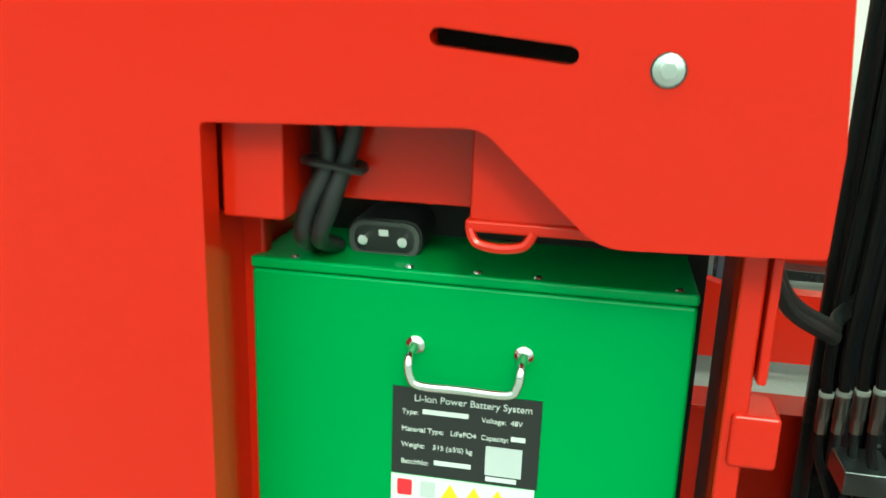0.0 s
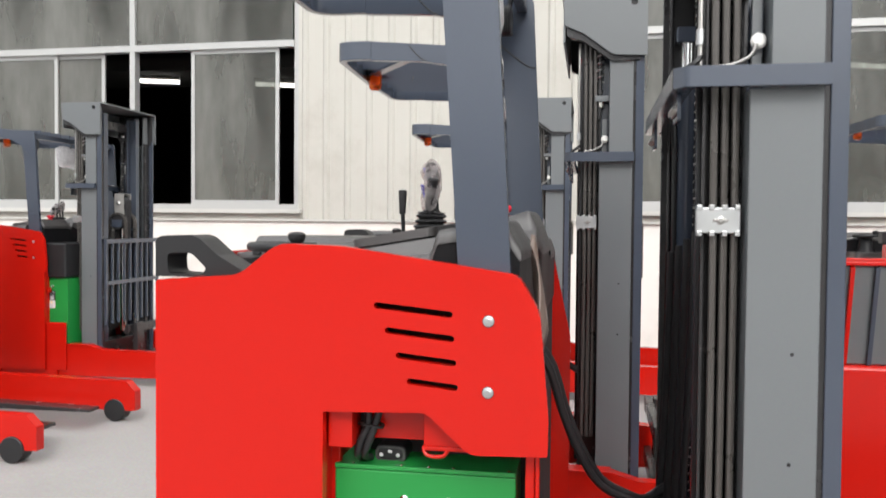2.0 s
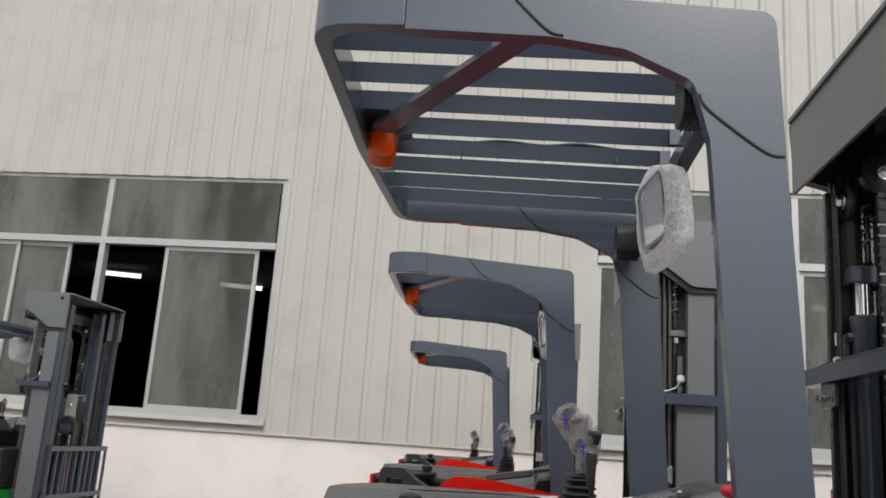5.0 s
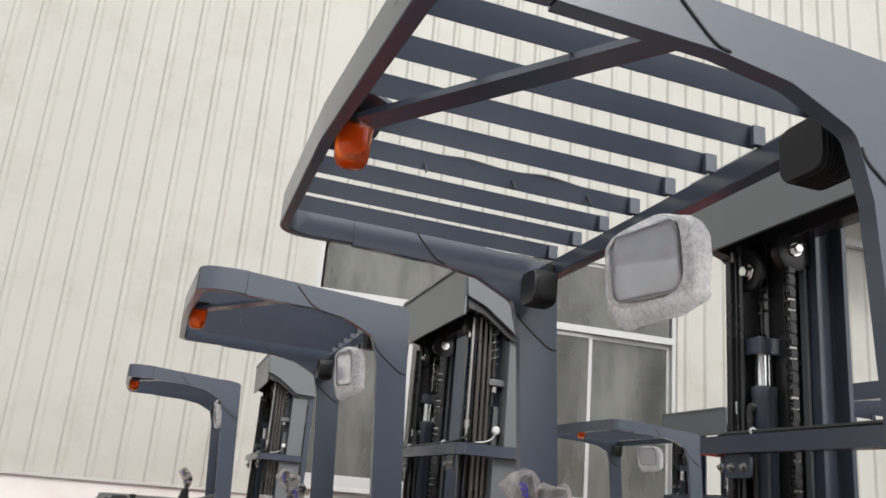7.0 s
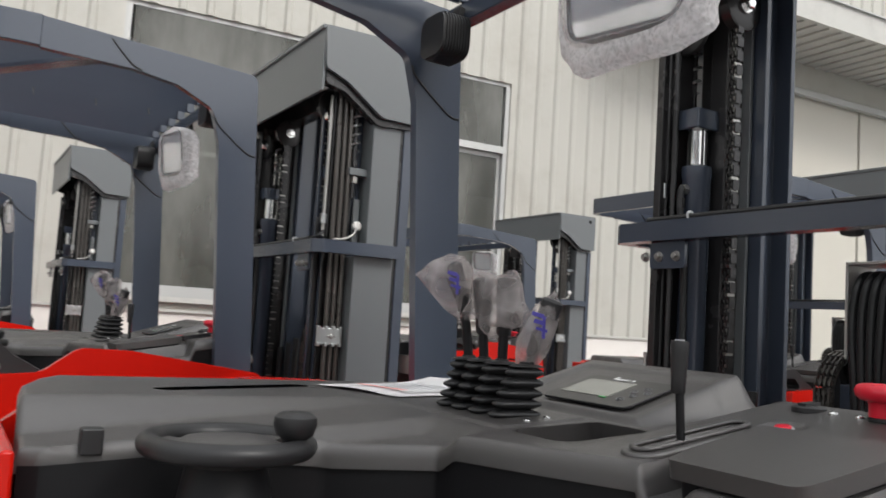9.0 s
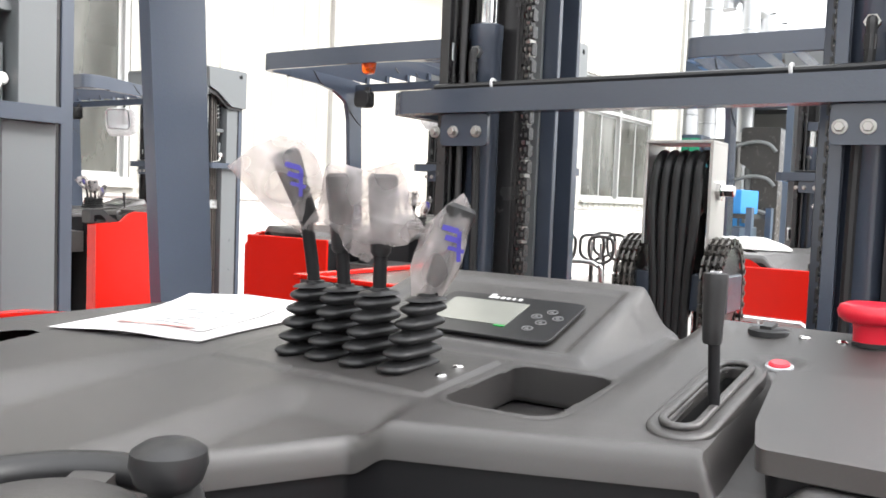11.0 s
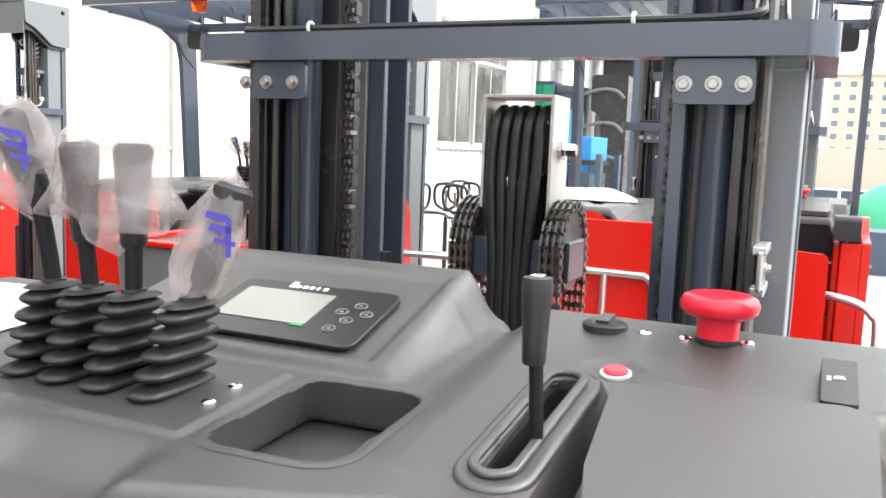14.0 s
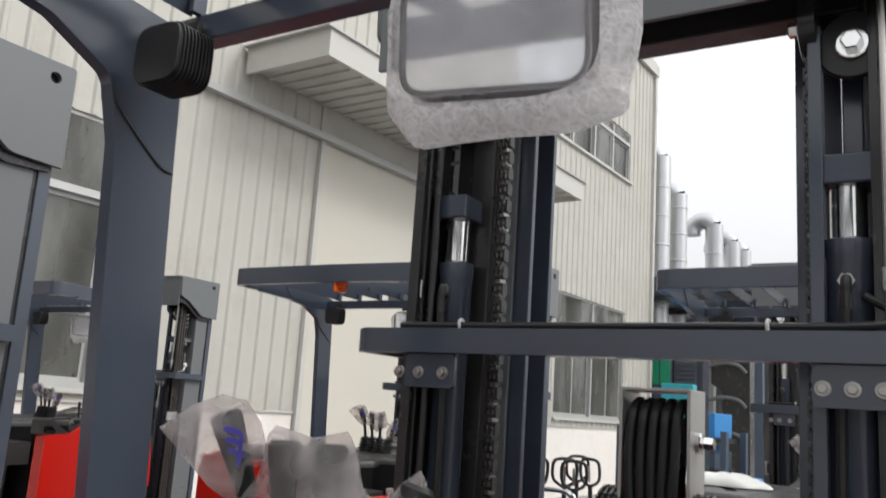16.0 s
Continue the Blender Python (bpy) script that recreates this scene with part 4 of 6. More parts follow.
def lever_row():
    """The four levers: (y of the bellows, foot, low end and high end of the knob)."""
    side = Vector((0.67, -0.74, 0.0))
    out = []
    for y, a, za, b, zb in ((0.369, 0.0105, 1.495, 0.029, 1.553), (0.430, 0.0, 1.521, 0.0, 1.587), (0.477, -0.005, 1.521, -0.0085, 1.588), (0.520, -0.011, 1.548, -0.037, 1.615)):
        f = Vector((-0.248, y, 0.0))
        out.append((y, f, f + side * a + Vector((0, 0, za)), f + side * b + Vector((0, 0, zb))))
    return out


LEVERS = lever_row()


def add_console(truck):
    top, wall = dash_mesh()
    dash = part("console", top, BLACK, truck, "black grained moulded control console", smooth=50)
    part("console_wall", wall, SATIN_BLACK, dash, "satin black lower wall", smooth=40)
    part("wheel_shelf", plate(round_loop([(-0.80, 0.14), (-0.80, 0.46), (-0.47, 0.46), (-0.47, 0.22)], [0.05, 0, 0, 0.02]), 1.10, 1.242, "z"), BLACK, dash, bevel=0.012)
    part("grip_well", plate(slot_loop(GRIP[0], GRIP[1], 0.045, 8), 1.322, 1.327, "z"), SATIN_BLACK, dash)
    part("side_ledge", box(-0.62, 0.06, NEAR + 0.029, -0.196, 1.30, 1.318), SATIN_BLACK, dash, bevel=0.003)
    part("letter_tray", tray_mesh(), BLACK, dash, "black moulded letter tray", smooth=50)
    # travel-lever slot with a raised double lip, tilted with the console
    slope = math.degrees(math.atan(0.17))
    cut = pose(-0.218, 0.0915, 1.409, 0, -slope, 0)
    za, zb2 = (SLOT[0][0] + 0.218, SLOT[0][1] - 0.0915), (SLOT[1][0] + 0.218, SLOT[1][1] - 0.0915)
    lip = part("slot_lip", plate(slot_loop(za, zb2, 0.0275, 10), -0.010, 0.0045, "z", [slot_loop(za, zb2, 0.0105, 10)]), BLACK, dash, bevel=0.004, seg=3, at=cut)
    part("slot_ridge", plate(slot_loop(za, zb2, 0.0180, 10), 0.004, 0.0095, "z", [slot_loop(za, zb2, 0.0105, 10)]), BLACK, lip, bevel=0.003, seg=3)
    part("slot_well", plate(slot_loop(za, zb2, 0.0140, 8), -0.062, -0.058, "z"), DARK, lip)
    part("slot_wall", plate(slot_loop(za, zb2, 0.0145, 8), -0.058, -0.004, "z", [slot_loop(za, zb2, 0.0112, 8)]), DARK, lip)
    part("slot_track", box(za[0] + 0.01, zb2[0] - 0.01, -0.0015, 0.0015, -0.03, -0.012), GREASED, lip)
    # padded lid
    lid = pose(-0.235, -0.035, 1.402, 0, -slope, 0)
    part("padded_lid", plate(round_loop([(-0.084, -0.088), (-0.086, 0.064), (-0.040, 0.075), (0.086, 0.086), (0.102, -0.072), (0.092, -0.092)], [0.02, 0.012, 0.05, 0.012, 0.016, 0.02], 5), -0.004, 0.0150, "z"), BLACK, dash, "soft black padded lid", bevel=0.005, seg=4, at=lid)
    part("lid_base", plate(round_loop([(-0.078, -0.082), (-0.080, 0.056), (-0.040, 0.067), (0.078, 0.078), (0.094, -0.068), (0.086, -0.086)], [0.02, 0.012, 0.05, 0.012, 0.016, 0.02], 5), -0.050, -0.0045, "z"), SATIN_BLACK, dash, at=lid)
    # display panel on the pod
    tilt = math.degrees(math.atan2(0.027, 0.087))
    base = pose(-0.088, 0.385, 1.4345, 0, -tilt, 0) @ pose(0, 0, 0, 0, 0, -90)
    # local x runs to the operator's right, y away from him
    disp = part("display_unit", plate(rect_loop(-0.088, 0.098, -0.054, 0.056, 0.014), 0.0, 0.004, "z"), LABEL_BLACK, dash, "black framed control display", bevel=0.0015, at=base)
    part("screen", plate(rect_loop(-0.072, 0.032, -0.026, 0.036, 0.002), 0.004, 0.0048, "z"), LCD, disp, "pale grey liquid crystal screen")
    for u, v in ((0.068, 0.022), (0.055, 0.007), (0.082, 0.007), (0.068, -0.008), (0.060, -0.026)):
        key = part("key", plate([(u + 0.0068 * math.cos(t * 0.5236), v + 0.0058 * math.sin(t * 0.5236)) for t in range(12)], 0.004, 0.0052, "z", [[(u + 0.0060 * math.cos(t * 0.5236), v + 0.0050 * math.sin(t * 0.5236)) for t in range(12)]]), KEY_GREY, disp)
        part("key_mark", plate([(u - 0.0026, v - 0.0016), (u + 0.0026, v - 0.0016), (u, v + 0.0024)], 0.004, 0.0052, "z"), KEY_GREY, key)
    bars = bmesh.new()
    for k, w in enumerate((0.0075, 0.006, 0.006, 0.005, 0.003, 0.005)):
        x = -0.030 + k * 0.0082
        box(x, x + w * 0.85, 0.0435, 0.0455 + 0.006 * (k == 0) + 0.004, 0.004, 0.0048, bars)
    part("maker_mark", bars, WHITE_PRINT, disp, "row of small white bars")
    part("status_chip", box(0.018, 0.032, -0.030, -0.0265, 0.004, 0.005), GREEN, disp)
    # emergency stop
    ex, ey = -0.014, -0.007
    ez = dash_height(ex, ey)
    stop = part("emergency_stop", lathe([(0.0175, -0.002), (0.0180, 0.016), (0.0190, 0.020), (0.0270, 0.0215), (0.0322, 0.026), (0.0335, 0.0325), (0.0310, 0.038), (0.0255, 0.0405), (0.019, 0.0395), (0.010, 0.0385), (0.001, 0.0385)], (ex, ey, ez), "z", 40), BUTTON_RED, dash, "big red mushroom emergency stop", smooth=60)
    part("stop_collar", lathe([(0.0190, -0.002), (0.0190, 0.002), (0.0175, 0.0025)], (ex, ey, ez), "z", 28), RUBBER, stop)
    for x, y in ((-0.022, 0.019), (-0.016, -0.032), (-0.021, 0.054), (-0.232, 0.339), (-0.268, 0.336), (-0.228, 0.57)):
        z = dash_height(x, y)
        part("dome_screw", lathe([(0.0060, -0.001), (0.0060, 0.0012), (0.0043, 0.0028), (0.002, 0.0034)], (x, y, z), "z", 16), CHROME, dash)
    kx, ky = -0.016, 0.091
    cap = part("key_cap", lathe([(0.0205, -0.003), (0.0205, 0.003), (0.017, 0.0055), (0.006, 0.006)], (kx, ky, dash_height(kx, ky)), "z", 24), RUBBER, dash, "round black rubber cap")
    part("cap_wing", bar((kx - 0.014, ky, dash_height(kx, ky) + 0.0065), (kx + 0.014, ky, dash_height(kx, ky) + 0.0085), 0.012, 0.004), RUBBER, cap)
    tilt_at = pose(-0.105, 0.060, dash_height(-0.105, 0.060), 0, -slope, 0)
    btn = part("button_ring", lathe([(0.0128, -0.002), (0.0128, 0.002), (0.0112, 0.003), (0.010, 0.0025)], (0, 0, 0), "z", 24), PRINT_GREY, dash, at=tilt_at)
    part("red_button", lathe([(0.0098, 0.001), (0.0098, 0.004), (0.008, 0.0055), (0.001, 0.0055)], (0, 0, 0), "z", 24), BUTTON_RED, btn, "small red push button")
    sw = part("rocker_switch", plate(rect_loop(-0.042, 0.040, -0.0125, 0.0125, 0.004), -0.004, 0.0105, "z"), RUBBER, dash, "black rocker switch with a white lamp sign", bevel=0.003, at=pose(-0.090, -0.103, dash_height(-0.090, -0.103), 0, -slope, 0))
    part("light_sign", plate([(0.0055 * math.cos(0.314 * k), 0.0045 * math.sin(0.314 * k)) for k in range(-5, 6)], 0.0105, 0.0112, "z"), WHITE_PRINT, sw)
    for k in range(3):
        part("light_ray", box(-0.004 + 0.003 * k, -0.0028 + 0.003 * k, 0.001 + 0.0045, 0.009, 0.0105, 0.0112), WHITE_PRINT, sw)
    # travel lever
    lev = part("travel_lever", rod((-0.247, 0.078, 1.370), (-0.252, 0.082, 1.475), 0.0048, 16), SATIN_BLACK, dash, "black travel lever")
    part("lever_grip", lathe([(0.0068, 1.462), (0.0078, 1.4635), (0.0084, 1.480), (0.0098, 1.505), (0.0102, 1.515), (0.0095, 1.5195), (0.003, 1.5205)], (-0.2525, 0.083, 0), "z", 24), RUBBER, lev)
    part("grip_mark", plate(rect_loop(-0.2565, -0.2485, 0.079, 0.087, 0.0015), 1.5200, 1.5212, "z", [rect_loop(-0.2553, -0.2497, 0.0802, 0.0858, 0.001)]), PRINT_GREY, lev)
    # four hydraulic levers in ribbed bellows
    for y, foot, low, high in LEVERS:
        bel = bmesh.new()
        cx = -0.248
        rings = []
        for k in range(61):
            f = k / 60
            ph = f * 5.5 % 1.0
            bulge = math.sin(math.pi * ph) ** 0.85 if f < 0.91 else 1.0 - 8.5 * (f - 0.91)
            half = (0.044 - 0.017 * f) * (0.58 + 0.42 * bulge)
            wide = (0.0178 - 0.0025 * f) * (0.32 + 0.68 * bulge)
            if f > 0.965:
                half, wide = 0.0105, 0.0100
            zc = 1.395 + 0.081 * f
            ring = []
            for q in range(24):
                a = 2 * math.pi * q / 24
                c, sn = math.cos(a), math.sin(a)
                ring.append(bel.verts.new((cx - 0.007 * (1 - f) + (half - wide) * max(-1, min(1, 3 * c)) + wide * c, y + (1 - f) * (0.016 if y < 0.4 else 0.004) + wide * sn, zc)))
            rings.append(ring)
        for a, b in zip(rings, rings[1:]):
            for q in range(24):
                bel.faces.new((a[q], a[(q + 1) % 24], b[(q + 1) % 24], b[q]))
        bel.faces.new(rings[0][::-1])
        bel.faces.new(rings[-1])
        b = part("lever_bellows", bel, RUBBER, dash, "black ribbed rubber bellows", smooth=60)
        d = (high - low).normalized()
        part("lever_stem", tube([Vector((cx, y, 1.466)), Vector((cx, y, 1.466)).lerp(low, 0.5), low + d * 0.006], 0.0072, 14, 4), SATIN_BLACK, b)
        grip = [(0.0080, -0.012), (0.0108, -0.008), (0.0122, 0.020), (0.0156, 0.062), (0.0158, 0.069), (0.0125, 0.073), (0.001, 0.0735)]
        g = part("lever_knob", lathe(grip, (0, 0, 0), "z", 20), RUBBER, b, "dark lever knob under film", at=Matrix.Translation(low) @ d.to_track_quat("Z", "Y").to_matrix().to_4x4())
    # steering wheel with spinner knob
    wc = Vector((-0.662, 0.366, 1.372))
    wheel = part("steering_wheel", tube([wc + Vector((0.088 * math.cos(a), 0.088 * math.sin(a), 0)) for a in [2 * math.pi * k / 24 for k in range(24)]], 0.0125, 12, 2, closed=True), RUBBER, dash, "small black steering wheel")
    part("wheel_hub", lathe([(0.045, -0.10), (0.045, -0.06), (0.036, -0.03), (0.06, -0.012), (0.062, 0.0), (0.05, 0.006), (0.01, 0.008)], wc, "z", 28), BLACK, wheel, "round hub cover")
    for k in range(3):
        a = 2 * math.pi * k / 3 + 0.5
        part("spoke", bar(wc + Vector((0.04 * math.cos(a), 0.04 * math.sin(a), -0.008)), wc + Vector((0.090 * math.cos(a), 0.090 * math.sin(a), -0.002)), 0.03, 0.012), BLACK, wheel)
    part("column", lathe([(0.085, -0.15), (0.060, -0.10), (0.045, -0.02)], wc, "z", 20), SATIN_BLACK, wheel)
    kn = Vector((-0.603, 0.316, 1.368))
    part("spinner_knob", lathe([(0.012, 0), (0.013, 0.014), (0.021, 0.021), (0.0245, 0.032), (0.0235, 0.040), (0.016, 0.045), (0.003, 0.046)], kn, "z", 24), RUBBER, wheel)
    part("card_clip", box(-0.802, -0.776, 0.480, 0.502, 1.342, 1.374), RUBBER, dash, bevel=0.003)


MAST_NAMES = set()


def build_truck(name, label, paint=None, light=None):
    t = thing(name, label, "reach truck", "reach trucks in the yard")
    add_body(t)
    add_console(t)
    add_guard(t, paint or GREY)
    before = set(t.children)
    add_mast(t, paint or GREY, light or STEEL_GREY)
    MAST_NAMES.update(c.name.split(".")[0] for c in t.children if c not in before)
    return t


truck = build_truck("reach_truck", "red stand-on reach truck with slate mast and roof guard, on concrete")


# ---- ground and buildings ----
def ground_mesh():
    bm = bmesh.new()
    s = 400.0
    vs = [bm.verts.new(p) for p in ((-s, -s, 0), (s, -s, 0), (s, s, 0), (-s, s, 0))]
    bm.faces.new(vs)
    return bm


tagged(part("ground", ground_mesh(), CONCRETE, smooth=None), "grey worn concrete yard with stains", "ground", kind="structure")

# The hall's front wall: u runs along it, v into the hall, turned a little from the trucks.
HALL = pose(0, 7.88, 0, 0, 0, math.degrees(math.atan(-0.0295)))
WIN = [(-7.80, -3.33), (0.29, 4.73)]
SILL, TRANSOM, HEAD = 1.60, 3.62, 4.45
EAVES = 11.5


def wall_piece(name, bm, mat, label, category="wall", bevel=0.0, smooth=None):
    return tagged(part(name, bm, mat, None, bevel=bevel, smooth=smooth, at=HALL), label, category, kind="structure")


def cladding(u0, u1, z0, z1, back=0.0):
    """Ribbed steel sheet: a flat pan with trapezoid ribs standing out to -v."""
    bm = bmesh.new()
    pitch, rib, h = 0.27, 0.046, 0.026
    line = [(u0, -0.02)]
    k = math.ceil(u0 / pitch)
    while k * pitch + rib < u1 - 0.01:
        c = k * pitch
        if c - rib > u0 + 0.005:
            line += [(c - rib, -0.02), (c - rib * 0.45, -0.02 - h), (c + rib * 0.45, -0.02 - h), (c + rib, -0.02)]
        k += 1
    line.append((u1, -0.02))
    line = [p for i, p in enumerate(line) if i == 0 or p[0] > line[i - 1][0]]
    a = [[bm.verts.new((u, v, z)) for u, v in line] for z in (z0, z1)]
    b = [[bm.verts.new((u, 0.06, z)) for u in (u0, u1)] for z in (z0, z1)]
    for i in range(len(line) - 1):
        bm.faces.new((a[0][i], a[0][i + 1], a[1][i + 1], a[1][i]))
    bm.faces.new((b[0][1], b[0][0], b[1][0], b[1][1]))
    bm.faces.new((a[0][0], a[1][0], b[1][0], b[0][0]))
    bm.faces.new((a[0][-1], b[0][1], b[1][1], a[1][-1]))
    bm.faces.new([*a[0], b[0][1], b[0][0]][::-1])
    bm.faces.new([*a[1], b[1][1], b[1][0]])
    return bm


clad_label = "cream ribbed steel cladding, dusty, on the hall front"
n_wall = 0
for u0, u1, z0, z1 in ((-26, -9.30, 1.48, EAVES), (-9.30, -8.18, 5.52, EAVES), (-8.18, -7.80, 1.48, EAVES), (-7.80, -3.33, HEAD, EAVES), (-3.33, 0.29, 1.48, EAVES), (0.29, 4.73, HEAD, EAVES),
                       (4.73, 7.78, 1.48, EAVES), (7.78, 14.8, 6.8, EAVES), (14.8, 15.5, 1.48, 7.70), (15.5, 19.34, 4.32, 7.70), (14.8, 14.9, 7.70, EAVES), (14.9, 19.45, 9.0, EAVES), (15.5, 19.34, 1.48, 1.64), (19.34, 21.07, 1.48, 7.70), (19.45, 21.07, 7.70, EAVES)):
    n_wall += 1
    wall_piece(f"wall_cladding_{n_wall}", cladding(u0, u1, z0, z1), CLADDING, clad_label)
n_wall = 0
for u0, u1 in ((-26, 7.76), (14.8, 21.07)):
    n_wall += 1
    wall_piece(f"wall_plinth_{n_wall}", box(u0, u1, -0.03, 0.20, 0.0, 1.478), PLINTH, "white rendered plinth, stained at the top")
    wall_piece(f"trim_drip_{n_wall}", box(u0, u1, -0.065, -0.032, 1.455, 1.478), FASCIA, "grey drip flashing over the plinth", "flashing")
wall_piece("wall_end", box(20.98, 21.10, 0.08, 25, 0, EAVES), CLADDING, "cream steel end wall of the hall")
wall_piece("wall_west", box(-26.05, -25.9, 0.08, 25, 0, EAVES), CLADDING, "cream steel end wall of the hall")
wall_piece("wall_back", box(-26, 21.1, 24.8, 25, 0, EAVES), INNER, "back wall of the hall, coloured dark for indoor shade")
wall_piece("ceiling", box(-26.1, 21.12, -0.1, 25, EAVES, EAVES + 0.15), FASCIA, "grey sheet roof of the hall", "roof")
wall_piece("floor", box(-25.9, 20.9, 0.2, 24.8, 0.004, 0.02), CONCRETE, "grey concrete hall floor", "floor")
wall_piece("trim_roofline", box(-26.1, 21.17, -0.14, -0.06, EAVES - 0.25, EAVES + 0.05), FASCIA, "grey roof edge flashing", "flashing")
wall_piece("trim_corner", box(21.03, 21.17, -0.10, 0.07, 0, EAVES - 0.26), FASCIA, "grey corner flashing", "flashing")
# flat white door panel west of the first window
wall_piece("door_1", box(-9.28, -8.20, -0.04, 0.10, 0.0, 5.50), WHITE_PAINT, "flat white sheet door", "door")


def window(n, u0, u1, mull, bays, z0=SILL, z1=HEAD, tr=TRANSOM):
    """A framed window with a fixed row above and sliding panes below; bays: (start, end, glazed)."""
    w = tagged(new(f"window_{n}"), "grey aluminium window with dusty sliding panes, partly open", "window", kind="structure")
    w.matrix_basis = HALL
    t = 0.06
    fr = bmesh.new()
    for a in (box, ):
        a(u0, u1, -0.03, 0.10, z0, z0 + t, fr)
        a(u0, u1, 0.012, 0.10, z1 - t * 0.7, z1, fr)
        a(u0, u0 + t, 0.0, 0.10, z0 + t, z1 - t * 0.7, fr)
        a(u1 - t, u1, 0.0, 0.10, z0 + t, z1 - t * 0.7, fr)
        a(u0 + t, u1 - t, -0.028, 0.09, tr - 0.04, tr + 0.04, fr)
    part("window_frame", fr, ALUMINIUM, w, smooth=None)
    for m in mull:
        part("mullion", box(m - 0.035, m + 0.035, -0.026, 0.09, z0 + t, z1 - t), ALUMINIUM, w, smooth=None)
    part("window_sill", box(u0 - 0.05, u1 + 0.05, -0.10, -0.03, z0 - 0.05, z0), FASCIA, w, smooth=None)
    edges = [u0 + t, *mull, u1 - t]
    for a, b in zip(edges, edges[1:]):
        part("pane", box(a + 0.03, b - 0.03, 0.02, 0.026, tr + 0.04, z1 - t * 0.7), GLASS, w, smooth=None)
    for k, (a, b) in enumerate(bays):
        v = 0.02 + 0.035 * (k % 2)
        s = bmesh.new()
        box(a, a + 0.045, v, v + 0.03, z0 + t, tr - 0.04, s)
        box(b - 0.045, b, v, v + 0.03, z0 + t, tr - 0.04, s)
        box(a + 0.045, b - 0.045, v, v + 0.03, z0 + t, z0 + t + 0.05, s)
        box(a + 0.045, b - 0.045, v, v + 0.03, tr - 0.09, tr - 0.04, s)
        sash = part("sash", s, ALUMINIUM, w, smooth=None)
        part("pane", box(a + 0.045, b - 0.045, v + 0.012, v + 0.018, z0 + t + 0.05, tr - 0.09), GLASS, sash, smooth=None)
    return w


window(1, WIN[0][0], WIN[0][1], [-5.56], [(-7.74, -6.66), (-6.72, -6.0), (-4.77, -3.60)])
window(2, WIN[1][0], WIN[1][1], [2.47], [(0.35, 1.45), (1.4, 2.43), (2.51, 3.62), (3.58, 4.67)])
window(3, 15.5, 19.34, [17.4], [(15.56, 16.5), (16.45, 17.36), (17.44, 18.4), (18.35, 19.28)], 1.64, 4.32, 3.6)
window(4, 14.9, 19.45, [16.0, 17.2, 18.3], [(14.96, 15.96), (16.04, 17.16), (17.24, 18.26), (18.34, 19.39)], 7.70, 9.0, 8.7)

# sliding hall door and its canopy
for k, (a, b) in enumerate(((7.88, 11.3), (11.35, 14.75))):
    wall_piece(f"door_{k + 2}", box(a, b, -0.02, 0.06, 0.02, 5.30), DOOR_CREAM, "cream sheet leaf of the tall sliding hall door", "door", bevel=0.01)
wall_piece("trim_door_post", box(7.78, 7.86, -0.09, 0.06, 0.0, 5.24), FASCIA, "grey door post", "door post")
wall_piece("trim_door_lintel", box(7.78, 14.8, -0.05, 0.06, 5.301, 6.8), CLADDING, "cream sheet lintel above the hall door", "lintel")
can = bmesh.new()
box(6.33, 13.45, -1.40, -0.06, 5.76, 5.82, can)
box(6.33, 13.45, -1.46, -1.40, 5.66, 6.0, can)
box(6.28, 6.33, -1.46, -0.06, 5.66, 6.0, can)
box(13.45, 13.50, -1.46, -0.06, 5.66, 6.0, can)
for k in range(28):
    box(6.40 + 0.25 * k, 6.46 + 0.25 * k, -1.39, -0.07, 5.73, 5.759, can)
wall_piece("trim_canopy", can, FASCIA, "grey sheet canopy over the hall door", "canopy")
wall_piece("trim_canopy_flashing", box(6.20, 13.6, -1.50, -0.05, 6.001, 6.02), ALUMINIUM, "thin metal flashing on the canopy", "flashing")
wall_piece("trim_door_track", box(5.4, 14.9, -0.16, -0.062, 5.24, 5.34), ALUMINIUM, "grey sliding-door track", "door track", bevel=0.008)

# plain wall added out of view behind the walk, darkens reflections and low skylight
tagged(part("wall_south", box(-60, 60, -22.3, -22.0, 0, 4.2), FASCIA, smooth=None), "added plain grey wall across the yard, out of view, dims reflections", "wall", kind="structure")
for k, (u0, u1) in enumerate(WIN):
    wall_piece(f"wall_apron_{k + 1}", box(u0, u1, -0.02, 0.12, 1.478, SILL - 0.001), CLADDING, "cream sheet apron below the window")


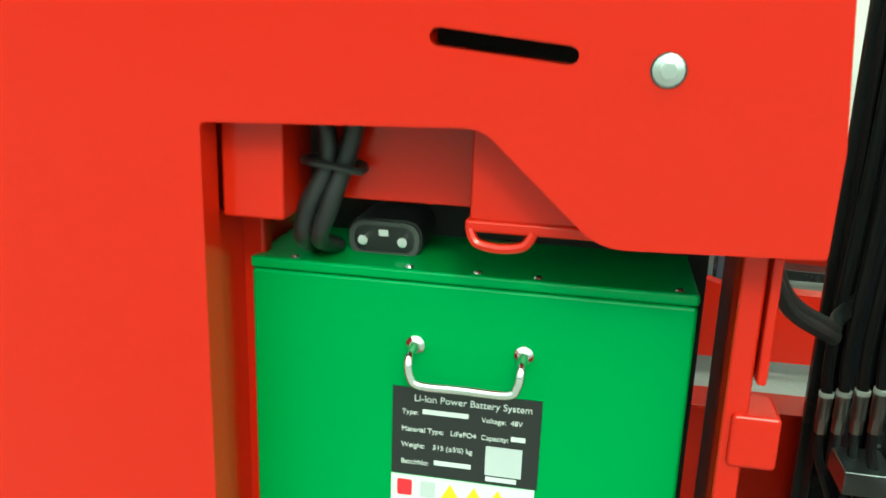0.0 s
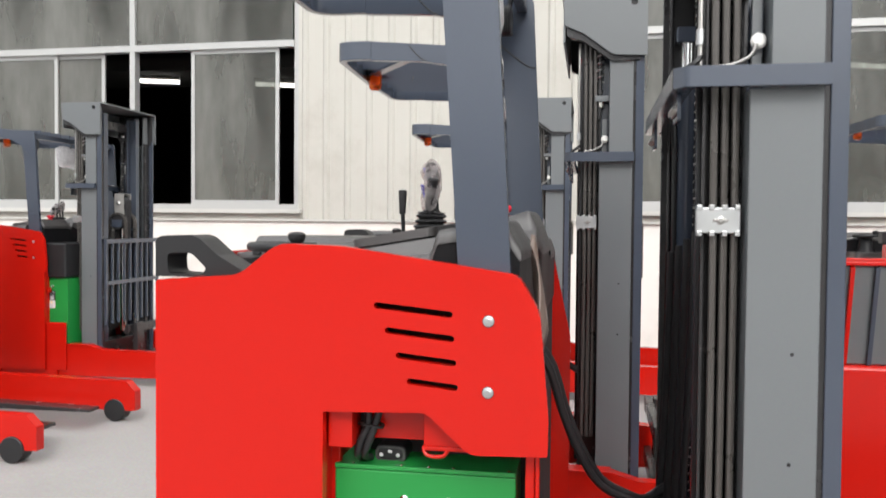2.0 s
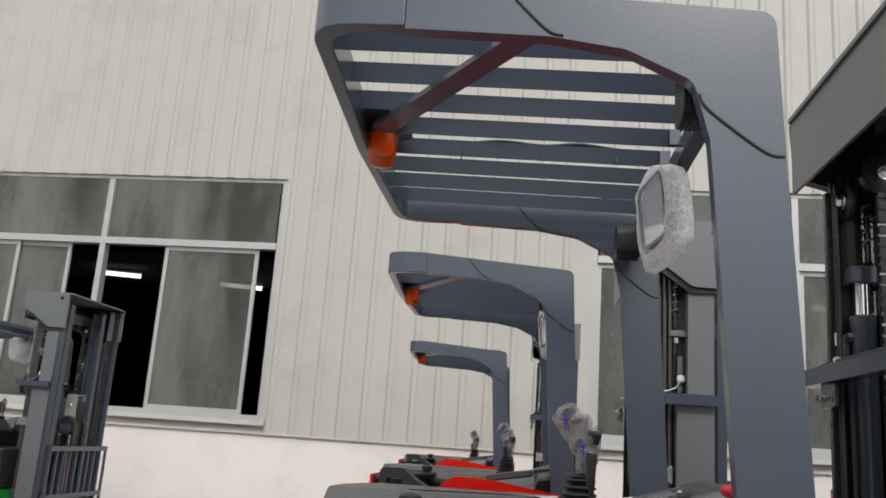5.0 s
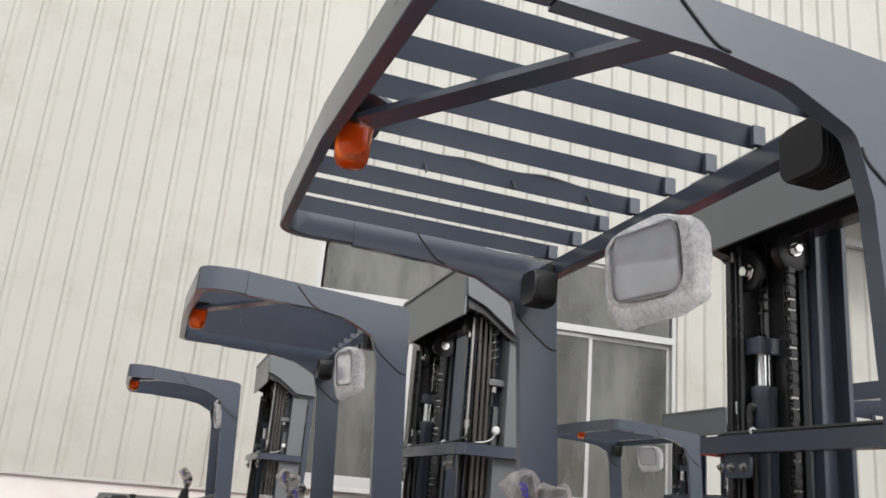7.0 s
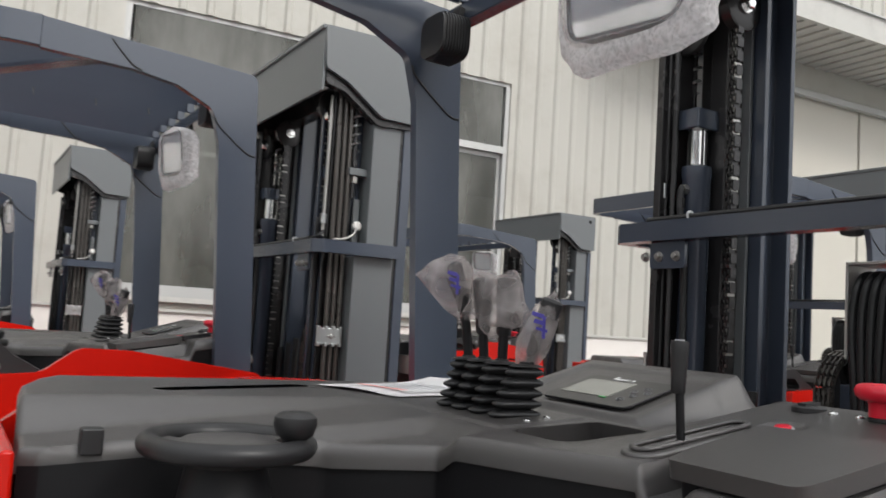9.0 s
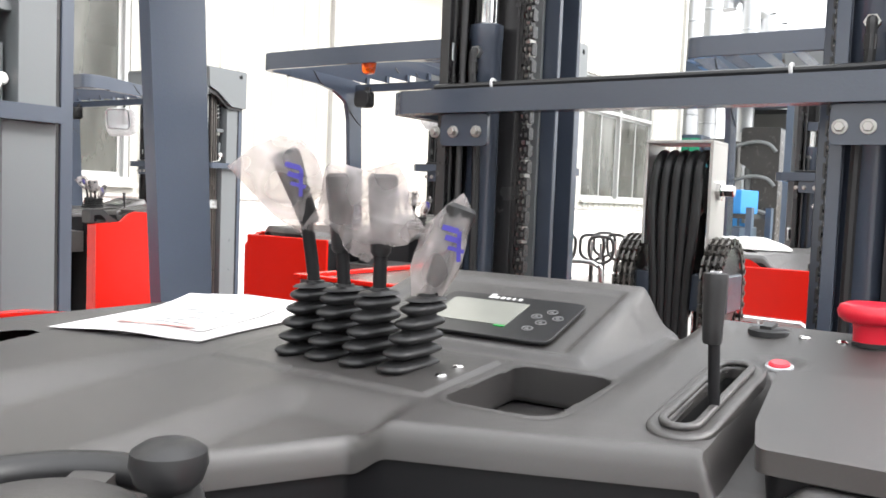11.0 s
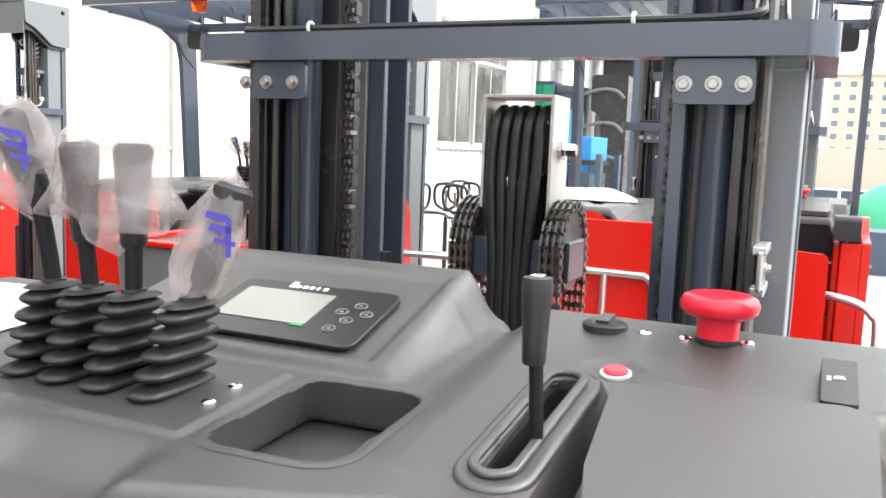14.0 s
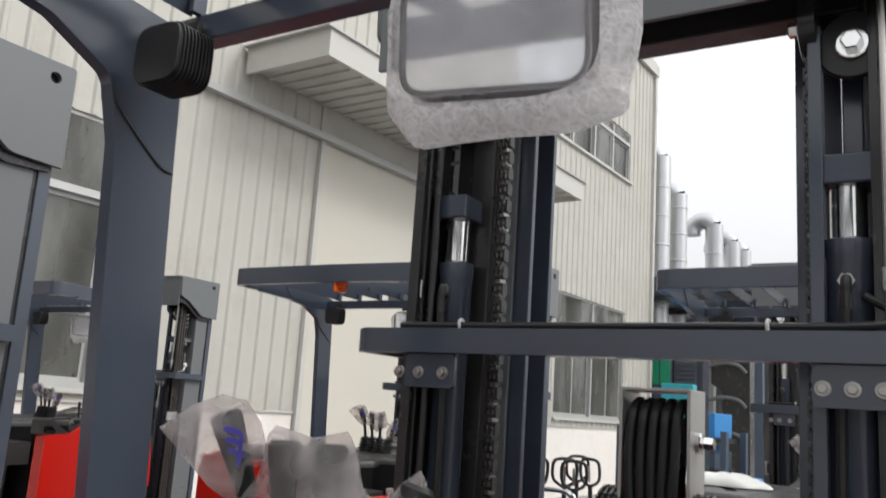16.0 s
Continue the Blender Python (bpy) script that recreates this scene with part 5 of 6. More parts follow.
# ---- battery of each truck ----
def build_battery():
    b = thing("traction_battery", "green steel lithium battery with a chrome handle, in the truck's bay", "battery", "batteries in the trucks")
    part("case", box(-0.339, 0.050, NEAR + 0.090, NEAR + 0.60, 0.13, 0.914), GREEN, b, "green painted steel case", bevel=0.004)
    lid = part("lid", box(-0.3395, 0.0505, NEAR + 0.0885, NEAR + 0.60, 0.9145, 0.925), GREEN, b, bevel=0.003)
    for x in (-0.30, -0.195, -0.135, -0.083, 0.034):
        part("rivet", lathe([(0.004, 0), (0.003, 0.0015), (0.0005, 0.002)], (x, NEAR + 0.098, 0.925), "z", 10), CHROME, lid)
    # plug socket box behind the lid
    sock = part("charge_socket", plate(round_loop([(-0.262, 0.920), (-0.262, 0.957), (-0.192, 0.957), (-0.192, 0.920)], [0.018] * 4), NEAR + 0.135, NEAR + 0.20, "y"), RUBBER, b, "black two-pole charging socket", bevel=0.002)
    part("socket_rim", plate(round_loop([(-0.260, 0.922), (-0.260, 0.955), (-0.194, 0.955), (-0.194, 0.922)], [0.016] * 4), NEAR + 0.131, NEAR + 0.136, "y", [round_loop([(-0.255, 0.926), (-0.255, 0.951), (-0.199, 0.951), (-0.199, 0.926)], [0.012] * 4)]), BLACK, sock)
    for x in (-0.246, -0.209):
        part("contact", rod((x, NEAR + 0.136, 0.938), (x, NEAR + 0.126, 0.938), 0.0046, 12), CHROME, sock)
    part("pilot_contacts", box(-0.232, -0.223, NEAR + 0.130, NEAR + 0.136, 0.942, 0.948), CHROME, sock)
    # handle
    zt, zb, yf = 0.857, 0.832, NEAR + 0.090
    part("handle", tube([(-0.186, yf, zt), (-0.186, yf - 0.022, zt), (-0.186, yf - 0.030, zt - 0.006), (-0.184, yf - 0.031, zb + 0.008), (-0.176, yf - 0.031, zb), (-0.14, yf - 0.031, zb), (-0.100, yf - 0.031, zb), (-0.092, yf - 0.031, zb + 0.008), (-0.090, yf - 0.030, zt - 0.006), (-0.090, yf - 0.022, zt), (-0.090, yf, zt)], 0.0042, 12, 5), CHROME, b, "chrome bow handle")
    for x in (-0.186, -0.090):
        part("handle_rose", lathe([(0.0085, 0), (0.0085, -0.003), (0.005, -0.006)], (x, yf, zt), "y", 18), CHROME, b)
    # black type plate with white print
    lab = part("type_plate", box(-0.206, -0.071, yf - 0.0012, yf, 0.728, 0.815), LABEL_BLACK, b, "black type plate with white print")
    turn = pose(0, 0, 0, 90, 0, 0)
    yl = yf - 0.0018

    def say(text, x, z, size):
        lettering("print", text, size, WHITE_PRINT, lab, pose(x, yl, z) @ turn, 0.0003)

    say("Li-ion Power Battery System", -0.186, 0.8025, 0.0092)
    for x, z, text in ((-0.197, 0.789, "Type:"), (-0.124, 0.789, "Voltage:  48V"), (-0.197, 0.772, "Material Type:   LiFePO4"), (-0.124, 0.772, "Capacity:"), (-0.197, 0.756, "Weight:    515 (±5%) kg"), (-0.197, 0.739, "BatchNo:")):
        say(text, x, z, 0.0068)
    for x, w, z in ((-0.178, 0.042, 0.7905), (-0.097, 0.013, 0.7735), (-0.166, 0.034, 0.7405), (-0.118, 0.028, 0.731)):
        part("print_bar", box(x, x + w, yl, yl + 0.0005, z, z + 0.0045), WHITE_PRINT, lab)
    part("pale_square", box(-0.119, -0.086, yl, yl + 0.0005, 0.737, 0.766), PRINT_GREY, lab)
    war = part("warning_label", box(-0.206, -0.073, yf - 0.001, yf, 0.66, 0.7265), PAPER, b, "white label with coloured warning signs")
    for k in range(5):
        x = -0.194 + k * 0.022
        if k < 2:
            part("warning_sign", plate(rect_loop(x - 0.006, x + 0.008, 0.706, 0.722, 0.002), yf - 0.0018, yf - 0.001, "y"), (BUTTON_RED, PRINT_GREY)[k], war)
        else:
            part("warning_sign", plate([(x - 0.009, 0.706), (x + 0.009, 0.706), (x, 0.722)], yf - 0.0018, yf - 0.001, "y"), YELLOW_PRINT, war)
    for k in range(5):
        part("print_bar", box(-0.196, -0.10 + 0.01 * (k % 2), yf - 0.0018, yf - 0.001, 0.668 + k * 0.0065, 0.671 + k * 0.0065), PRINT_GREY, war)
    # cables from above
    for k, dx in enumerate((-0.010, 0.008)):
        part("power_cable", tube([(-0.250 + dx * 2.2, NEAR + 0.07, 1.075), (-0.248 + dx * 1.3, NEAR + 0.068, 1.045), (-0.252 + dx * 0.8, NEAR + 0.066, 1.015), (-0.266 + dx, NEAR + 0.064, 0.980), (-0.277 + dx * 0.8, NEAR + 0.078, 0.950), (-0.279 + dx, NEAR + 0.13, 0.930)], 0.0082, 12), RUBBER, b, "thick black power cable")
    part("cable_tie", tube([(-0.276, NEAR + 0.058, 1.020), (-0.25, NEAR + 0.053, 1.018), (-0.230, NEAR + 0.058, 1.014), (-0.234, NEAR + 0.08, 1.016), (-0.272, NEAR + 0.08, 1.020)], 0.0035, 6, 4, closed=True), LABEL_BLACK, b)
    return b


battery = build_battery()


# ---- loose things on the first truck ----
def film_bag(centre, outline, thick, seed, across=(0.67, -0.74, 0.0)):
    """A loose flat plastic pouch hung over knobs: corners in (across, up) about its centre, two wrinkled layers."""
    rnd = random.Random(seed)
    bm = bmesh.new()
    centre = Vector(centre)
    side = Vector(across)
    dep = Vector((-side.y, side.x, 0.0)).normalized()
    corners = [Vector((1.12 * a, 1.12 * b, 0)) for a, b in outline]
    loop = [p.lerp(q, (k / 5) ** 0.9) for p, q in zip(corners, corners[1:] + corners[:1]) for k in range(5)]
    m = len(loop)
    ph = [rnd.uniform(0, 6.28) for _ in range(12)]
    for face in (-1, 1):
        rings = []
        for k in range(1, 13):
            r = k / 12
            ring = []
            for q in range(m):
                a = 2 * math.pi * q / m
                body = thick * (1 - r ** (7 if abs(side.x) < 0.2 else 3.5))
                fold = 0.0050 * r * (0.9 * abs(math.sin(2.5 * a + ph[0] + 0.8 * r)) + 0.6 * abs(math.sin(4 * a + ph[1] - 1.5 * r)) - 0.5)
                off = face * body + fold + 0.001 * math.sin(4 * r + ph[3] + 2 * a) + face * 0.0012 * (1 - r)
                ring.append(bm.verts.new(centre + side * (loop[q].x * r) + Vector((0, 0, loop[q].y * r)) + dep * off))
            rings.append(ring)
        mid = bm.verts.new(centre + dep * face * thick)
        for q in range(m):
            bm.faces.new((mid, rings[0][q], rings[0][(q + 1) % m]))
        for a, b in zip(rings, rings[1:]):
            for q in range(m):
                bm.faces.new((a[q], a[(q + 1) % m], b[(q + 1) % m], b[q]))
    return bm


def add_bag(centre, outline, thick, seed, label, across=(0.67, -0.74, 0.0)):
    bag = tagged(part("plastic_bag", film_bag(centre, outline, thick, seed, across), FILM, smooth=24), label, "bag", "bags over the levers")
    # blue printed mark on the outer layer
    side = Vector(across)
    out = Vector((side.y, -side.x, 0.0)).normalized() * (thick + 0.0045)
    if abs(side.x) > 0.2:
        for q in range(3):
            a = Vector(centre) + out + side * (-0.011 + 0.003 * q) + Vector((0, 0, 0.020 - 0.010 * q))
            part("print_mark", bar(a, a + side * 0.016 + Vector((0, 0, -0.004)), 0.0055 if q < 2 else 0.004, 0.0008, up=out), BLUE_PRINT, bag)
        a = Vector(centre) + out + side * 0.006 + Vector((0, 0, 0.016))
        part("print_mark", bar(a, a + Vector((0, 0, -0.030)), 0.004, 0.0008, up=out), BLUE_PRINT, bag)
    return bag


def knob_centre(k):
    return (LEVERS[k][2] + LEVERS[k][3]) / 2


bags = [add_bag(knob_centre(3), [(-0.066, 0.014), (-0.040, 0.035), (-0.016, 0.046), (0.006, 0.042), (0.020, 0.024), (0.031, -0.006), (0.014, -0.020), (0.008, -0.052), (-0.020, -0.032)], 0.0215, 1, "square milky plastic bag over a lever knob"),
        add_bag((knob_centre(1) + knob_centre(2)) / 2, [(-0.059, -0.022), (-0.040, 0.004), (-0.035, 0.038), (-0.030, 0.047), (0.0, 0.039), (0.030, 0.047), (0.037, 0.034), (0.044, 0.004), (0.056, -0.012), (0.042, -0.028), (0.018, -0.034), (0.006, -0.048), (-0.008, -0.042), (-0.018, -0.026), (-0.036, -0.022)], 0.0215, 2, "torn milky plastic film round two lever knobs", (0.06, -1.25, 0.0)),
        add_bag(knob_centre(0), [(-0.032, -0.050), (-0.034, -0.020), (-0.024, 0.014), (-0.006, 0.034), (0.012, 0.048), (0.021, 0.032), (0.017, 0.002), (0.010, -0.026), (-0.004, -0.046), (-0.020, -0.050)], 0.0215, 4, "narrow milky plastic bag over a lever knob")]


def sheet_of_paper(cx, cy, z, w, h, turn, curl, seed):
    bm = bmesh.new()
    rnd = random.Random(seed)
    n = 10
    g = [[None] * (n + 1) for _ in range(n + 1)]
    p = rnd.uniform(0, 6)
    for i in range(n + 1):
        for j in range(n + 1):
            u, v = (i / n - 0.5) * w, (j / n - 0.5) * h
            lift = curl * max(0, i / n - 0.6) ** 2 * 6 + curl * 0.15 * (1 + math.sin(7 * v / h + p))
            c, s = math.cos(turn), math.sin(turn)
            g[i][j] = bm.verts.new((cx + u * c - v * s, cy + u * s + v * c, z + lift))
    for i in range(n):
        for j in range(n):
            bm.faces.new((g[i][j], g[i + 1][j], g[i + 1][j + 1], g[i][j + 1]))
    return bm


docs = thing("paper_stack", "loose stack of printed white papers on the console", "papers")
for k in range(5):
    part("sheet", sheet_of_paper(-0.165 - 0.006 * k, 0.772 + 0.004 * k, 1.392 + 0.0016 * k, 0.30, 0.21, 0.10 + 0.05 * k, 0.012, k), PAPER, docs, smooth=60)
part("print_area", sheet_of_paper(-0.189, 0.788, 1.4002, 0.20, 0.15, 0.30, 0.008, 4), WHITE_PRINT, docs, smooth=60)
for k in range(9):
    a = 0.30
    u, v = -0.09 + 0.022 * k, 0.0
    c, s = math.cos(a), math.sin(a)
    x, y = -0.189 + u * c, 0.788 + u * s
    part("print_bar", bar((x - 0.06 * -s * 1, y - 0.06 * c, 1.4035), (x + 0.055 * -s, y + 0.055 * c, 1.4035), 0.004 if k else 0.012, 0.0006), PRINT_GREY if k else PRINT_PINK, docs)


# wrapped mirror hung from the roof beam
def mirror_unit():
    m = thing("rear_mirror", "rear-view mirror in bubble wrap, hung from the roof guard", "mirror")
    # local x to the viewer's left, y up, z away from the viewer
    at = Matrix.Translation((-0.109, 0.371, 2.055)) @ (Vector((0.997, 0.075, 0.12)).to_track_quat("Z", "Y").to_matrix().to_4x4())
    shell = round_loop([(-0.121, -0.077), (0.114, -0.065), (0.114, 0.080), (-0.121, 0.068)], [0.034] * 4)
    part("mirror_shell", plate(shell, -0.006, 0.03, "z", [round_loop([(-0.1145, -0.0705), (0.1075, -0.0585), (0.1075, 0.0735), (-0.1145, 0.0615)], [0.029] * 4)]), GREASED, m, bevel=0.002, at=at)
    glass = round_loop([(-0.114, -0.070), (0.107, -0.058), (0.107, 0.073), (-0.114, 0.061)], [0.029] * 4)
    part("mirror_glass", plate(glass, -0.002, 0.02, "z"), MIRROR, m, at=at)
    part("mirror_arm", tube([(-0.085, 0.375, 2.10), (-0.065, 0.375, 2.13), (-0.050, 0.375, 2.162)], 0.008, 8), RUBBER, m)
    bm = bmesh.new()
    rnd = random.Random(5)
    rings = []
    seg = 40
    for f, hx, hy, cx, cy, zz in ((1.08, 0.128, 0.084, -0.004, 0.001, -0.0065), (1.12, 0.135, 0.089, -0.008, -0.005, -0.010), (1.2, 0.148, 0.099, -0.017, -0.018, -0.006), (1.26, 0.151, 0.102, -0.018, -0.021, 0.014), (1.22, 0.142, 0.092, -0.016, -0.017, 0.040), (0.95, 0.10, 0.06, -0.01, -0.01, 0.058), (0.3, 0.03, 0.02, -0.006, -0.004, 0.062)):
        ring = []
        for q in range(seg):
            a = 2 * math.pi * q / seg
            sx = math.copysign(abs(math.cos(a)) ** 0.5, math.cos(a))
            sy = math.copysign(abs(math.sin(a)) ** 0.5, math.sin(a))
            w = 1 + (0.02 * math.sin(5 * a) + 0.02 * math.sin(9 * a + f * 9)) * (f > 1.1)
            drop = 0.008 * max(0.0, sx) if sy < -0.5 and f > 1.1 else 0.0
            ring.append(bm.verts.new((hx * w * sx + cx, hy * w * sy + cy - drop, zz + 0.003 * math.sin(7 * a + 5 * f) * (f > 1.1))))
        rings.append(ring)
    for a, b in zip(rings, rings[1:]):
        for q in range(seg):
            bm.faces.new((a[q], a[(q + 1) % seg], b[(q + 1) % seg], b[q]))
    bm.faces.new(rings[-1])
    part("wrap_front", plate(round_loop([(-0.124, -0.080), (0.117, -0.068), (0.117, 0.083), (-0.124, 0.071)], [0.036] * 4), -0.0080, -0.0074, "z"), CLEAR_FILM, m, "single layer of clear wrap", at=at)
    part("bubble_wrap", bm, BUBBLE, m, "cloudy bubble wrap round the mirror", smooth=70, at=at)
    return m


mirror = mirror_unit()

# ---- the other trucks of the yard, each with its battery, bags and mirror ----
PLACES = [(-0.20, 2.08), (-0.53, 5.25), (3.32, 0.01), (2.94, 2.07), (3.04, 5.015), (-4.63, 5.05), (-5.02, 2.75)]
# how far each mast is drawn back on its legs
REACH = [-0.09, -0.17, 0, 0, 0, -0.20, 0]
for (dx, dy), reach in zip(PLACES, REACH):
    m = pose(dx, dy, 0)
    other = copy_thing(truck, m)
    for c in other.children:
        if reach and c.name.split(".")[0] in MAST_NAMES:
            c.matrix_basis = pose(reach, 0, 0) @ c.matrix_basis
    if 3.2 < dx < 4:
        rear = part("rear_door", plate(round_loop([(-0.13, 0.25), (-0.13, 1.28), (0.42, 1.309), (0.64, 1.336), (0.70, 1.378), (0.98, 1.385), (0.98, 0.25)], [0, 0.03, 0.08, 0.05, 0.05, 0.03, 0]), -0.865, -0.845, "x"), RED, other, "red sheet rear door with a black slot", bevel=0.006)
        # near-black plate on the door, the shade of an open slot
        part("door_slot", plate(slot_loop((0.30, 0.88), (0.30, 0.94), 0.022, 6), -0.8665, -0.864, "x"), DARK, rear)
    if -0.6 < dx < 0:
        part("rear_flap", plate(round_loop([(-0.825, 0.25), (-0.825, 1.30), (-0.7055, 1.30), (-0.7055, 0.25)], [0, 0.012, 0, 0]), NEAR + 0.032, NEAR + 0.056, "y"), RED, other, "red sheet rear corner", bevel=0.005)
    west = dx < -4.6 and dy > 4
    if west:
        # this one carries its battery ahead of a closed side
        part("bay_cover", plate(round_loop([(-0.345, 0.12), (-0.345, 1.07), (0.10, 1.07), (0.10, 0.12)], [0.0, 0.01, 0.01, 0]), NEAR + 0.002, NEAR + 0.026, "y"), RED, other, bevel=0.004)
        part("bay_sill", box(0.101, 0.285, NEAR + 0.03, NEAR + 0.05, 0.12, 0.54), RED, other, bevel=0.004)
        part("battery_shroud", box(-0.03, 0.27, NEAR + 0.06, FAR_SIDE - 0.06, 0.93, 1.24), RUBBER, other, "black plastic shroud over the battery", bevel=0.02)
    if dx > 3 and dy > 4:
        part("bay_cover", plate(round_loop([(-0.345, 0.12), (-0.345, 1.07), (0.09, 1.07), (0.09, 0.12)], [0.0, 0.01, 0.01, 0]), NEAR + 0.002, NEAR + 0.026, "y"), RED, other, bevel=0.004)
    copy_thing(battery, m @ pose(0.22, 0, 0) if west else m)
    copy_thing(mirror, m @ mirror.matrix_basis)
    for b in bags:
        copy_thing(b, m)


# ---- load backrests on the carriages of the two western trucks ----
def backrest():
    r = thing("load_backrest", "grey steel load backrest of upright bars on the fork carriage", "backrest", "load backrests")
    part("top_bar", box(0.745, 0.775, -0.06, 0.86, 1.235, 1.275), GREY, r, bevel=0.003)
    part("bottom_bar", box(0.745, 0.775, -0.06, 0.86, 0.86, 0.90), GREY, r, bevel=0.003)
    for k in range(10):
        y = -0.055 + k * 0.1
        part("upright", box(0.750, 0.770, y, y + 0.018, 0.51, 1.24), GREY, r)
    return r


rest = backrest()
rest.matrix_basis = pose(*PLACES[5], 0) @ pose(REACH[5], 0, 0)
copy_thing(rest, pose(*PLACES[6], 0))

# brown film pouch with papers, tied before the console
pouch = bmesh.new()
rnd = random.Random(8)
rows = []
for i in range(13):
    row = []
    for j in range(9):
        u, v = i / 12, j / 8
        row.append(pouch.verts.new((0.078 + 0.026 * u + 0.007 * math.sin(6 * v + 4 * u), -0.205 + 0.012 * math.sin(5 * u + 3 * v) + 0.13 * v, 1.400 - 0.20 * u + 0.02 * math.sin(9 * v + 2 * u))))
    rows.append(row)
for a, b in zip(rows, rows[1:]):
    for j in range(8):
        pouch.faces.new((a[j], a[j + 1], b[j + 1], b[j]))
ob = tagged(part("document_pouch", pouch, POUCH, smooth=80), "brown crumpled plastic document pouch hung before the console", "pouch")
ob.modifiers.new("thick", "SOLIDIFY").thickness = 0.003


# ---- pipe rails behind the trucks ahead ----
rail = thing("pipe_barrier", "bent grey steel pipe barrier on two posts on the concrete", "barrier")
part("top_pipe", tube([(2.42, 0.46, 1.10), (2.42, 0.50, 1.145), (2.42, 0.56, 1.15), (2.42, 1.0, 1.155), (2.42, 1.48, 1.15), (2.42, 1.54, 1.14), (2.42, 1.57, 1.10)], 0.014, 10), ZINC, rail)
for y in (0.46, 0.66, 1.57):
    part("post", tube([(2.42, y, 1.12 if y != 0.66 else 1.145), (2.42, y, 0.6), (2.42, y, 0.0)], 0.014, 10, 3), ZINC, rail)
arch = thing("pipe_arch", "bent grey steel pipe arch standing on the concrete", "barrier")
part("pipe", tube([(2.60, 0.10, 0.0), (2.60, 0.10, 0.6), (2.60, 0.10, 1.08), (2.58, 0.06, 1.13), (2.55, -0.05, 1.13), (2.50, -0.20, 1.12), (2.48, -0.27, 1.08), (2.47, -0.29, 1.0), (2.47, -0.29, 0.5), (2.47, -0.29, 0.0)], 0.015, 10), ZINC, arch)

low = thing("pipe_hoop", "low grey steel pipe hoop with a cross bar on the concrete", "barrier")
part("hoop", tube([(4.0, 2.24, 0.0), (4.0, 2.24, 0.6), (4.0, 2.24, 1.12), (4.0, 2.22, 1.18), (4.0, 2.17, 1.20), (4.0, 2.06, 1.20), (4.0, 2.01, 1.18), (4.0, 1.98, 1.12), (4.0, 1.98, 0.6), (4.0, 1.98, 0.0)], 0.014, 10), ZINC, low)
part("cross_bar", rod((4.0, 2.226, 0.95), (4.0, 1.994, 0.95), 0.011, 10), ZINC, low)

# ---- far yard: drums, dark machines, covered heap ----
drum = part("drum", lathe([(0.0, 0.0), (0.28, 0.0), (0.29, 0.02), (0.28, 0.28), (0.295, 0.30), (0.28, 0.32), (0.28, 0.58), (0.295, 0.60), (0.28, 0.62), (0.28, 0.86), (0.20, 0.90), (0.05, 0.905)], (0, 0, 0), "z", 24), BLUE)
tagged(drum, "blue plastic drum standing on the concrete", "drum", "drums")
drum.matrix_basis = pose(8.6, 2.9, 0.0)
for x, y in ((9.2, 3.1), (12.6, 2.2), (13.4, 3.0), (14.0, 1.4)):
    copy_thing(drum, pose(x, y, 0))


def cargo_rack(x, y, w, d, h, turn, label):
    r = thing("steel_rack", label, "rack", "racks in the yard")
    r.matrix_basis = pose(x, y, 0, 0, 0, turn)
    for a in (-w / 2, w / 2 - 0.08):
        for b in (-d / 2, d / 2 - 0.08):
            part("upright", box(a, a + 0.08, b, b + 0.08, 0, h), NAVY, r)
    for k in range(4):
        z = 0.25 + k * (h - 0.4) / 3
        part("shelf", box(-w / 2 + 0.081, w / 2 - 0.081, -d / 2, d / 2, z, z + 0.06), GREASED, r)
        for q in range(3):
            u = -w / 2 + 0.2 + q * (w - 0.5) / 3
            part("crate", box(u, u + 0.32, -d / 2 + 0.05, d / 2 - 0.1, z + 0.061, z + 0.061 + 0.22 + 0.1 * ((q + k) % 2)), (BLUE, CARD, NAVY)[(q + k) % 3], r, bevel=0.01)
    return r


cargo_rack(11.0, 3.4, 1.6, 0.7, 1.6, 80, "low dark steel rack loaded with crates")


def heap_mesh(rx, ry, h, seed):
    bm = bmesh.new()
    rnd = random.Random(seed)
    ph = [rnd.uniform(0, 6) for _ in range(6)]
    n, seg = 14, 40
    rings = []
    for k in range(n + 1):
        f = k / n
        ring = []
        for q in range(seg):
            a = 2 * math.pi * q / seg
            r = math.sqrt(max(0.0, 1 - f ** 2.6)) * (1 + 0.08 * math.sin(3 * a + ph[0]) + 0.05 * math.sin(7 * a + ph[1] + 3 * f)) + 0.002
            z = h * f * (1 + 0.10 * math.sin(2 * a + ph[2]) + 0.05 * math.sin(5 * a + ph[3]))
            ring.append(bm.verts.new((rx * r * math.cos(a), ry * r * math.sin(a), z)))
        rings.append(ring)
    for a, b in zip(rings, rings[1:]):
        for q in range(seg):
            bm.faces.new((a[q], a[(q + 1) % seg], b[(q + 1) % seg], b[q]))
    bm.faces.new(rings[-1])
    return bm


heap = tagged(part("tarpaulin", heap_mesh(2.0, 1.85, 1.42, 3), TARP, smooth=70), "heap of goods under a crumpled green tarpaulin", "tarpaulin heap")
heap.matrix_basis = pose(15.9, -2.05, 0)
pal = tagged(part("pallet", box(-0.6, 0.6, -0.5, 0.5, 0.10, 0.14), CARD, smooth=None), "worn wooden pallet on the concrete", "pallet")
for k in range(3):
    part("runner", box(-0.6, 0.6, -0.5 + k * 0.45, -0.4 + k * 0.45, 0.0, 0.099), CARD, pal, smooth=None)
pal.matrix_basis = pose(13.6, -1.0, 0, 0, 0, 12)


